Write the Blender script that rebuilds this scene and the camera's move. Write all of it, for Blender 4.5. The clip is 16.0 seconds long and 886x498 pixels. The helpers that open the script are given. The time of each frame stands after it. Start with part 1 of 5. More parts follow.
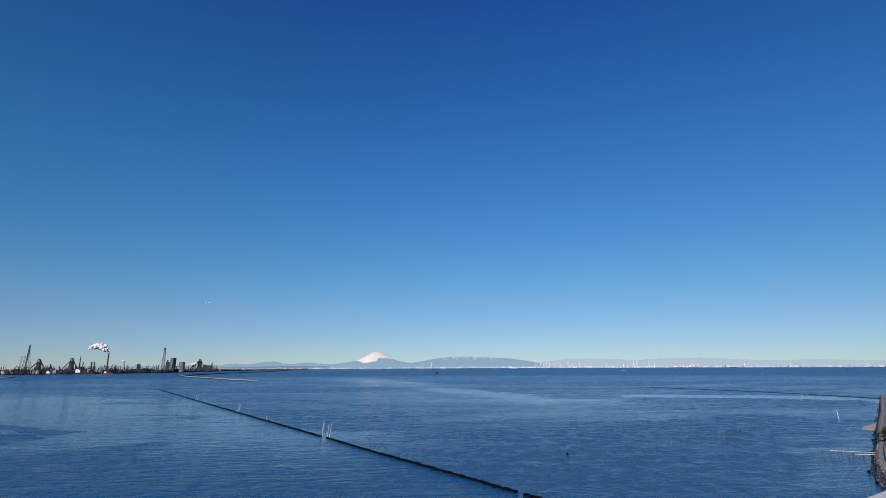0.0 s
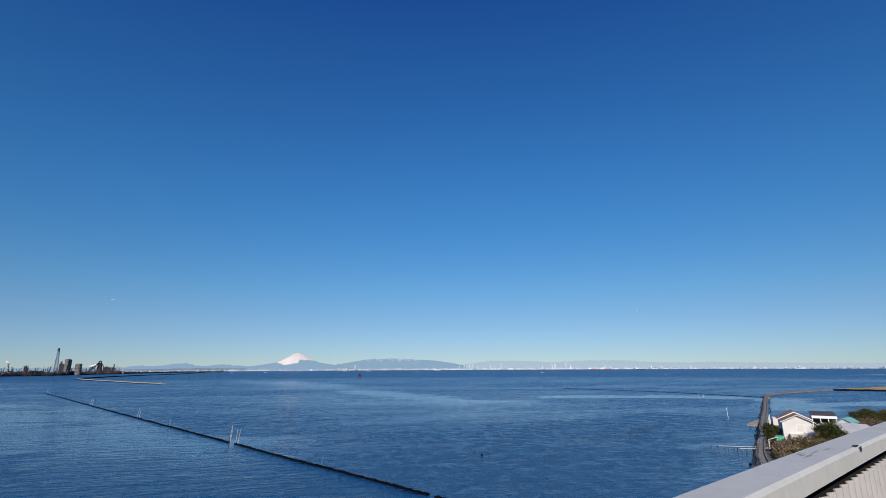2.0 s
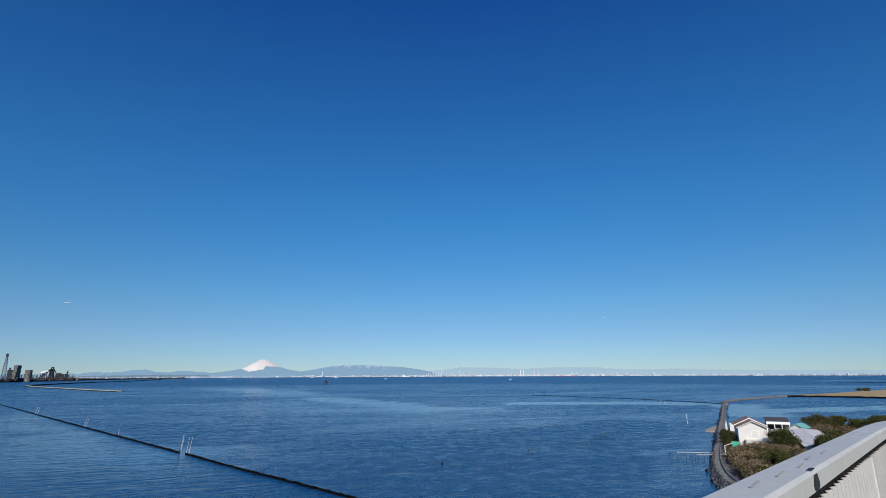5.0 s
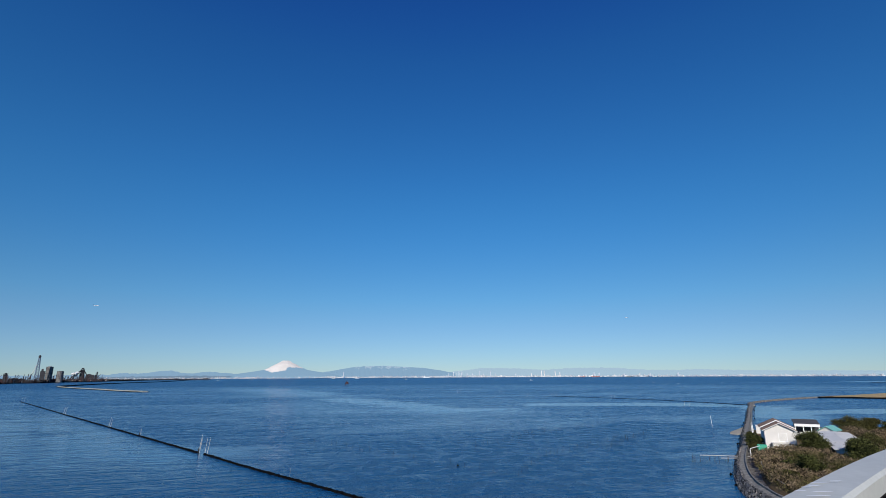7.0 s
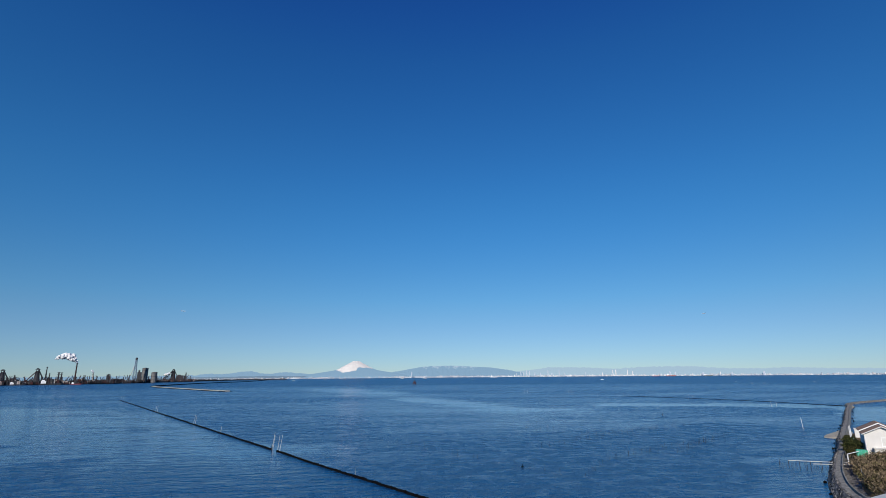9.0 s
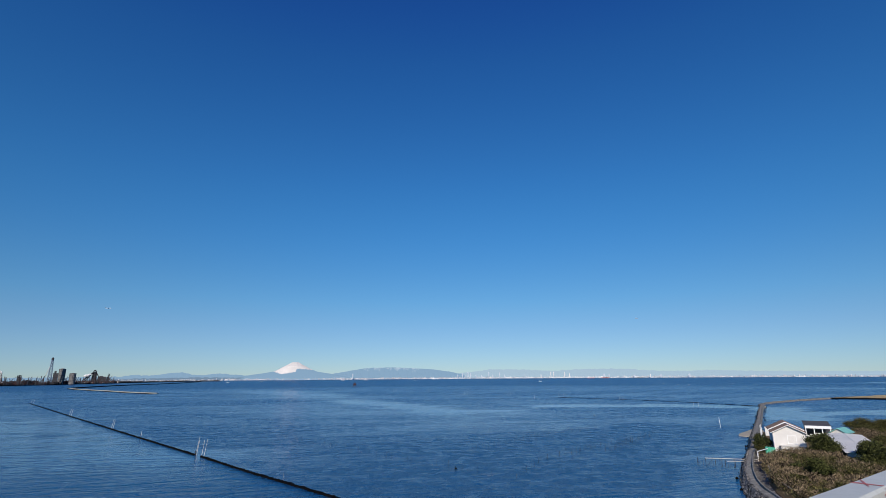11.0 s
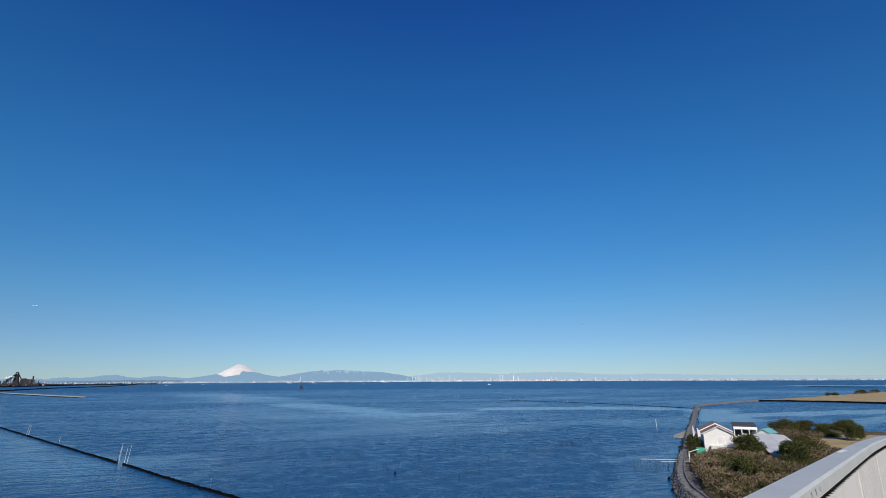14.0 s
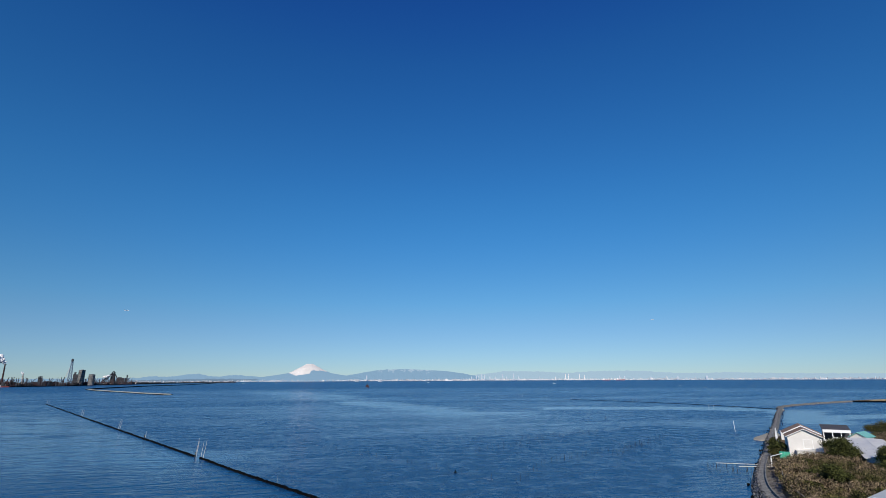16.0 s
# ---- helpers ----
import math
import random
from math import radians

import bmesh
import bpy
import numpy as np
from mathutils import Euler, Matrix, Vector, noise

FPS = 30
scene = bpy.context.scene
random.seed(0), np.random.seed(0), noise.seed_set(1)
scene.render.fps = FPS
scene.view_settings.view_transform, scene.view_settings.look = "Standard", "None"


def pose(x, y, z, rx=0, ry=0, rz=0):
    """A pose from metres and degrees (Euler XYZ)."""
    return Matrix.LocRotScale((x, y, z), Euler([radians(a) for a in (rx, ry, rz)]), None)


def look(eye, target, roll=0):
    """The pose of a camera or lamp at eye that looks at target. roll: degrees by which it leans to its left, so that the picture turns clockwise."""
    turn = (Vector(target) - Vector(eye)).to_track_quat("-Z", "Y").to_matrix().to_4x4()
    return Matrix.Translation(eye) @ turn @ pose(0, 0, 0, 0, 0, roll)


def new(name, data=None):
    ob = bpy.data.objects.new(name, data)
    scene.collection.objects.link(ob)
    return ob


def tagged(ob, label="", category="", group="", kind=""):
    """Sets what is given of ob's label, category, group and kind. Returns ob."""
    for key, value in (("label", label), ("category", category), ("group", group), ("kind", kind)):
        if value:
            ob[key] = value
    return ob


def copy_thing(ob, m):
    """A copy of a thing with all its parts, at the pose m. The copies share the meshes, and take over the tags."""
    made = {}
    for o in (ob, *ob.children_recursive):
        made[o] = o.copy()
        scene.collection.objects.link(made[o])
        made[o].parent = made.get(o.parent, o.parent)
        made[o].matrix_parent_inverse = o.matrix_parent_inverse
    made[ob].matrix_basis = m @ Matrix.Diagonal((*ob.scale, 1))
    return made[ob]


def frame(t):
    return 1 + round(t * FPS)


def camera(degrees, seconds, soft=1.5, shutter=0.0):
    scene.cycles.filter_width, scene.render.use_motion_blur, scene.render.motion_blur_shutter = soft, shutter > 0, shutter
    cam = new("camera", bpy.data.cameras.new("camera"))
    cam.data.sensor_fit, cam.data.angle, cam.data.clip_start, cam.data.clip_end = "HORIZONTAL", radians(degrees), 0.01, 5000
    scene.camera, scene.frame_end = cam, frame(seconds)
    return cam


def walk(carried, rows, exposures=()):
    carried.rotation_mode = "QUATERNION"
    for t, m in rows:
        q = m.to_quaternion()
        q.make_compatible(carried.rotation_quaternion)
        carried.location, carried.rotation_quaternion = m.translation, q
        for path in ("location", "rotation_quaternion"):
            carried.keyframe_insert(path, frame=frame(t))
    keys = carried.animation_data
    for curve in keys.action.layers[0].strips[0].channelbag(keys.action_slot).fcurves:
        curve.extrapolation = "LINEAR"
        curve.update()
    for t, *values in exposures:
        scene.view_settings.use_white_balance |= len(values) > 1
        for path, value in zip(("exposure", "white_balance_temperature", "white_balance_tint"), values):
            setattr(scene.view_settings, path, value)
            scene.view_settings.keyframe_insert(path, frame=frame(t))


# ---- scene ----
cam = camera(82.3, 16.0, soft=0.75)
PATH = [
    (0, (-1.259, -1.233, 27.288), (-1.003, 0.699, 27.735), -0.3),
    (0.5, (-0.678, -0.980, 27.311), (-0.403, 0.950, 27.757), -0.5),
    (1, (-0.156, -0.665, 27.262), (0.158, 1.259, 27.710), -0.4),
    (1.5, (0.410, -0.379, 27.218), (0.869, 1.514, 27.670), -0.4),
    (2, (0.969, -0.146, 27.232), (1.501, 1.728, 27.685), -0.3),
    (2.5, (1.532, 0.056, 27.254), (2.113, 1.914, 27.710), -0.4),
    (3, (2.034, 0.374, 27.231), (2.640, 2.224, 27.688), -0.2),
    (3.5, (2.554, 0.643, 27.250), (3.175, 2.486, 27.715), -0.3),
    (4, (3.073, 0.941, 27.231), (3.707, 2.779, 27.700), -0.3),
    (6.5, (5.803, 2.403, 27.171), (6.443, 4.234, 27.659), -0.3),
    (7, (6.359, 2.696, 27.166), (6.926, 4.553, 27.646), -0.3),
    (7.5, (6.934, 2.921, 27.183), (7.408, 4.805, 27.660), -0.4),
    (8, (7.515, 3.212, 27.150), (7.859, 5.124, 27.628), -0.4),
    (8.5, (8.091, 3.481, 27.108), (8.415, 5.396, 27.588), -0.5),
    (11, (10.842, 4.775, 27.022), (11.376, 6.640, 27.507), -0.4),
    (11.5, (11.335, 5.054, 26.944), (12.001, 6.876, 27.430), -0.4),
    (12, (11.871, 5.312, 26.936), (12.593, 7.112, 27.422), -0.3),
    (12.5, (12.389, 5.603, 26.847), (13.153, 7.386, 27.334), -0.3),
    (13, (12.933, 5.880, 26.844), (13.696, 7.663, 27.332), -0.3),
    (13.5, (13.483, 6.146, 26.822), (14.239, 7.932, 27.310), -0.3),
    (14, (14.008, 6.447, 26.800), (14.714, 8.251, 27.295), -0.3),
    (14.5, (14.569, 6.728, 26.749), (15.215, 8.553, 27.249), -0.3),
    (15, (15.171, 6.960, 26.753), (15.726, 8.816, 27.249), -0.3),
    (15.5, (15.734, 7.250, 26.715), (16.236, 9.122, 27.207), -0.3),
    (16, (16.257, 7.533, 26.724), (16.739, 9.411, 27.216), -0.3),
]
# the film's white balance starts a little warm and settles
walk(cam, [(t, look(e, g, r)) for t, e, g, r in PATH],
     exposures=[(0, -0.03, 6900, 15), (1.6, -0.03, 6900, 15), (2.8, -0.06, 6600, 12), (7, -0.06, 6500, 10), (10.5, -0.06, 6500, 10), (11, -0.06, 6600, 12), (12.5, -0.06, 6600, 12), (15, -0.06, 6500, 10), (16, -0.06, 6500, 10)])

# ---- light ----
SUN_AZ, SUN_EL = 205.0, 29.0      # degrees clockwise from +y, and above the horizon
world = bpy.data.worlds.new("sky")
scene.world = world
world.use_nodes = True
wt = world.node_tree
sky = wt.nodes.new("ShaderNodeTexSky")
sky.sky_type = "NISHITA"
sky.sun_disc = False
sky.sun_elevation = radians(SUN_EL)
sky.sun_rotation = radians(SUN_AZ)
sky.altitude = 0
sky.air_density, sky.dust_density, sky.ozone_density = 0.8, 0.0, 2.0
# the deep blue of a dry winter sky: the air's colour deepened with height
way = wt.nodes.new("ShaderNodeTexCoord")
split = wt.nodes.new("ShaderNodeSeparateXYZ")
deep = wt.nodes.new("ShaderNodeValToRGB")
deep.color_ramp.interpolation = "B_SPLINE"
DEEP = ((0.0, 0.284, 0.392, 0.560), (0.08, 0.300, 0.424, 0.566), (0.14, 0.266, 0.487, 0.606), (0.25, 0.186, 0.533, 0.76), (0.36, 0.165, 0.565, 0.835), (0.56, 0.112, 0.495, 0.91), (0.66, 0.095, 0.40, 0.93), (1.0, 0.08, 0.36, 0.93))
for i, (z, r, g, b) in enumerate(DEEP):
    e = deep.color_ramp.elements[i] if i < 2 else deep.color_ramp.elements.new(z)
    e.position, e.color = z, (r, g, b, 1)
tint = wt.nodes.new("ShaderNodeMix")
tint.data_type, tint.blend_type = "RGBA", "MULTIPLY"
tint.inputs[0].default_value = 1.0
wt.links.new(way.outputs["Generated"], split.inputs[0])
# under the horizon the sea gives the sky back
lift = wt.nodes.new("ShaderNodeMath")
lift.operation = "ABSOLUTE"
join = wt.nodes.new("ShaderNodeCombineXYZ")
wt.links.new(split.outputs["Z"], lift.inputs[0])
wt.links.new(lift.outputs[0], deep.inputs[0])
for axis in "XY":
    wt.links.new(split.outputs[axis], join.inputs[axis])
wt.links.new(lift.outputs[0], join.inputs["Z"])
wt.links.new(join.outputs[0], sky.inputs[0])
wt.links.new(sky.outputs[0], tint.inputs[6])
wt.links.new(deep.outputs[0], tint.inputs[7])
wt.links.new(tint.outputs[2], wt.nodes["Background"].inputs[0])
wt.nodes["Background"].inputs[1].default_value = 0.14
sun = new("sun", bpy.data.lights.new("sun", "SUN"))
sun.data.energy, sun.data.angle, sun.data.color = 4.6, radians(0.53), (1.0, 0.93, 0.83)
sa, se = radians(SUN_AZ), radians(SUN_EL)
sun.matrix_world = look((math.sin(sa) * math.cos(se) * 50, math.cos(sa) * math.cos(se) * 50, 60 + math.sin(se) * 50), (0, 0, 60))


# ---- materials ----
def material(name, dark, light, scale=2.0, rough=0.8, metal=0.0, bump=0.0, fine=0.0, island=0.0, spec=0.5, stretch=(1, 1, 1), random_ob=0.0, con=0.18):
    """A surface between two colours by noise at two scales, with relief."""
    m = bpy.data.materials.new(name)
    m.use_nodes = True
    nt = m.node_tree
    b = nt.nodes["Principled BSDF"]
    b.inputs["Roughness"].default_value, b.inputs["Metallic"].default_value = rough, metal
    b.inputs["Specular IOR Level"].default_value = spec
    co = nt.nodes.new("ShaderNodeTexCoord")
    mp = nt.nodes.new("ShaderNodeMapping")
    mp.inputs["Scale"].default_value = stretch
    nt.links.new(co.outputs["Object"], mp.inputs[0])
    a, c = nt.nodes.new("ShaderNodeTexNoise"), nt.nodes.new("ShaderNodeTexNoise")
    a.inputs["Scale"].default_value, a.inputs["Detail"].default_value = scale, 5
    c.inputs["Scale"].default_value, c.inputs["Detail"].default_value = scale * 9, 4
    for k in (a, c):
        nt.links.new(mp.outputs[0], k.inputs["Vector"])
    mix = nt.nodes.new("ShaderNodeMath")
    mix.operation = "MULTIPLY_ADD"
    mix.inputs[1].default_value = 0.45
    nt.links.new(c.outputs[0], mix.inputs[0])
    sc = nt.nodes.new("ShaderNodeMath")
    sc.operation = "MULTIPLY"
    sc.inputs[1].default_value = 0.55
    nt.links.new(a.outputs[0], sc.inputs[0])
    nt.links.new(sc.outputs[0], mix.inputs[2])
    fac = mix.outputs[0]
    if island or random_ob:
        g = nt.nodes.new("ShaderNodeNewGeometry" if island else "ShaderNodeObjectInfo")
        r = nt.nodes.new("ShaderNodeMath")
        r.operation = "MULTIPLY_ADD"
        r.inputs[1].default_value = island or random_ob
        nt.links.new(g.outputs["Random Per Island" if island else "Random"], r.inputs[0])
        s2 = nt.nodes.new("ShaderNodeMath")
        s2.operation = "ADD"
        s2.inputs[1].default_value = -0.5 * (island or random_ob)
        nt.links.new(fac, r.inputs[2])
        nt.links.new(r.outputs[0], s2.inputs[0])
        fac = s2.outputs[0]
    ramp = nt.nodes.new("ShaderNodeValToRGB")
    ramp.color_ramp.elements[0].position, ramp.color_ramp.elements[1].position = 0.5 - con, 0.5 + con
    ramp.color_ramp.elements[0].color, ramp.color_ramp.elements[1].color = (*dark, 1), (*light, 1)
    nt.links.new(fac, ramp.inputs[0])
    nt.links.new(ramp.outputs[0], b.inputs["Base Color"])
    if bump:
        bp = nt.nodes.new("ShaderNodeBump")
        bp.inputs["Strength"].default_value, bp.inputs["Distance"].default_value = bump, fine or 0.02
        nt.links.new(mix.outputs[0], bp.inputs["Height"])
        nt.links.new(bp.outputs[0], b.inputs["Normal"])
    return m


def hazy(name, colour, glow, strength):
    """Far land seen through air: its own colour, and the haze painted on as a glow."""
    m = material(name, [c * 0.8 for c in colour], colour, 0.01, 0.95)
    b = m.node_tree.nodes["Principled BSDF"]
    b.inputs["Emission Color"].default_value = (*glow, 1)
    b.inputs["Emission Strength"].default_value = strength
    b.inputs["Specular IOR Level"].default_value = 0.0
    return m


def water_material():
    m = bpy.data.materials.new("sea_water")
    m.use_nodes = True
    nt = m.node_tree
    b = nt.nodes["Principled BSDF"]
    b.inputs["Base Color"].default_value = (0.004, 0.064, 0.172, 1)
    b.inputs["Roughness"].default_value = 0.12
    b.inputs["IOR"].default_value = 1.33
    co = nt.nodes.new("ShaderNodeTexCoord")

    def noise_at(scale, stretch, turn, detail=3.0, distort=0.0):
        mp = nt.nodes.new("ShaderNodeMapping")
        mp.inputs["Scale"].default_value = stretch
        mp.inputs["Rotation"].default_value = (0, 0, radians(turn))
        n = nt.nodes.new("ShaderNodeTexNoise")
        n.inputs["Scale"].default_value, n.inputs["Detail"].default_value = scale, detail
        n.inputs["Distortion"].default_value = distort
        nt.links.new(co.outputs["Object"], mp.inputs[0])
        nt.links.new(mp.outputs[0], n.inputs["Vector"])
        return n.outputs[0]

    def math2(op, p, q):
        n = nt.nodes.new("ShaderNodeMath")
        n.operation = op
        for i, v in enumerate((p, q)):
            if isinstance(v, float):
                n.inputs[i].default_value = v
            else:
                nt.links.new(v, n.inputs[i])
        return n.outputs[0]

    xyz = nt.nodes.new("ShaderNodeSeparateXYZ")
    nt.links.new(co.outputs["Object"], xyz.inputs[0])

    def fade(v, lo, hi, a, b2):
        m2 = nt.nodes.new("ShaderNodeMapRange")
        m2.interpolation_type = "SMOOTHSTEP"
        for k, val in zip(("From Min", "From Max", "To Min", "To Max"), (lo, hi, a, b2)):
            m2.inputs[k].default_value = val
        nt.links.new(v, m2.inputs[0])
        return m2.outputs[0]

    def across(px, py, ax, ay):
        return math2("ADD", math2("MULTIPLY", math2("SUBTRACT", xyz.outputs[0], float(px)), float(ax)), math2("MULTIPLY", math2("SUBTRACT", xyz.outputs[1], float(py)), float(ay)))

    fray = noise_at(0.012, (1, 3.0, 1), -12, 5.0, 1.0)
    lace = noise_at(0.05, (1, 3.4, 1), 8, 5.0, 1.2)

    def band(p, q, half, depth, edge):
        """1 inside a frayed strip of water from p to q, 0 outside; edge: how soft its border is."""
        length = math.hypot(q[0] - p[0], q[1] - p[1])
        tx, ty = (q[0] - p[0]) / length, (q[1] - p[1]) / length
        torn = math2("ADD", math2("MULTIPLY", math2("SUBTRACT", fray, 0.5), half * 2.2), math2("MULTIPLY", math2("SUBTRACT", lace, 0.5), half * 1.0))
        side = math2("ADD", math2("ABSOLUTE", across(*p, ty, -tx), 0.0), torn)
        run = math2("ADD", math2("ABSOLUTE", math2("SUBTRACT", across(*p, tx, ty), length / 2), 0.0), torn)
        return math2("MULTIPLY", fade(side, half * (1 - edge), half * (1 + edge * 0.6), depth, 0.0), fade(run, length * (0.5 - 0.22 * edge), length * (0.5 + 0.14 * edge), 1.0, 0.0))

    # slicks wander through ruffled water
    still = fade(noise_at(0.0042, (1, 3.0, 1), -14, 6.0, 1.6), 0.40, 0.68, 1.0, 0.55)
    # long slicks in the lee of weirs and walls: from, to, half width, how calm, softness
    for p, q, half, depth, edge in (((216, 447), (384, 362), 20, 0.95, 0.35), ((250, 452), (392, 378), 7, 0.9, 0.3), ((-88, 1306), (70, 640), 70, 0.6, 0.8), ((70, 640), (138, 372), 34, 0.75, 0.6), ((-30, 560), (170, 265), 105, 0.45, 0.9),
                                    ((310, 292), (510, 266), 22, 0.95, 0.3), ((296, 248), (392, 345), 20, 0.85, 0.4), ((300, 205), (620, 250), 16, 0.7, 0.5), ((318, 425), (398, 372), 13, 0.95, 0.3),
                                    ((-330, 520), (-50, 170), 60, 0.78, 0.4), ((-420, 620), (-180, 430), 40, 0.45, 0.6), ((-160, 452), (-8, 160), 15, 0.62, 0.6), ((128, 150), (162, 176), 9, 0.8, 0.4), ((100, 104), (176, 178), 8, 0.6, 0.6)):
        still = math2("MULTIPLY", still, math2("SUBTRACT", 1.0, band(p, q, half, depth, edge)))
    far = math2("SQRT", math2("ADD", math2("MULTIPLY", xyz.outputs[0], xyz.outputs[0]), math2("MULTIPLY", xyz.outputs[1], xyz.outputs[1])), 0.0)
    still = math2("MULTIPLY", still, fade(far, 110.0, 420.0, 1.0, 0.80))
    still = math2("MAXIMUM", still, 0.14)
    # cat's-paws: gusts that darken the water in sharp tongues
    for p, q, half, depth, edge in (((-250, 275), (-128, 213), 20, 1.0, 0.12), ((-205, 297), (-130, 242), 6.5, 1.0, 0.15), ((-105, 200), (-52, 100), 26, 0.9, 0.2), ((100, 160), (220, 262), 36, 0.9, 0.6)):
        still = math2("MAXIMUM", still, band(p, q, half, depth, edge))
    still = math2("MAXIMUM", still, fade(far, 700.0, 1700.0, 0.0, 1.1))
    # thin slicks on the open bay beyond the reclaimed land
    for p, q, half, depth, edge in (((1600, 1140), (1850, 930), 55, 0.85, 0.4), ((1230, 1200), (1650, 830), 26, 0.5, 0.5), ((840, 750), (1120, 640), 20, 0.45, 0.5)):
        still = math2("MULTIPLY", still, math2("SUBTRACT", 1.0, band(p, q, half, depth, edge)))
    # gusts and glints in small patches
    still = math2("MULTIPLY", still, math2("ADD", math2("MULTIPLY", noise_at(0.20, (1, 0.8, 1), 5, 4.0, 0.6), 2.4), -0.25))
    still = math2("MULTIPLY", still, math2("ADD", math2("MULTIPLY", lace, 0.9), 0.48))
    lee = fade(across(-21.5, 215.7, 0.888, 0.459), -4.0, 4.0, 1.0, 0.0)
    still = math2("MAXIMUM", math2("MULTIPLY", still, math2("SUBTRACT", 1.0, math2("MULTIPLY", lee, 0.15))), 0.08)
    rg = nt.nodes.new("ShaderNodeMapRange")
    rg.inputs["From Min"].default_value, rg.inputs["From Max"].default_value = 0.12, 1.0
    rg.inputs["To Min"].default_value, rg.inputs["To Max"].default_value = 0.12, 0.32
    nt.links.new(still, rg.inputs[0])
    nt.links.new(rg.outputs[0], b.inputs["Roughness"])
    # long ripples behind the weir, short chop on the open side
    swell = noise_at(0.062, (1, 3.6, 1), 7, 2.0, 0.8)
    ripple = noise_at(0.32, (1, 1.3, 1), 4, 3.0, 0.4)
    chop = noise_at(0.95, (1, 1.5, 1), -8, 3.0)
    h = math2("ADD", math2("ADD", math2("MULTIPLY", swell, math2("ADD", math2("MULTIPLY", lee, 1.3), 1.5)), math2("MULTIPLY", ripple, 0.95)), math2("MULTIPLY", chop, 0.75))
    bp = nt.nodes.new("ShaderNodeBump")
    bp.inputs["Distance"].default_value = 1.6
    nt.links.new(math2("MULTIPLY", still, 0.9), bp.inputs["Strength"])
    nt.links.new(h, bp.inputs["Height"])
    nt.links.new(bp.outputs[0], b.inputs["Normal"])
    return m


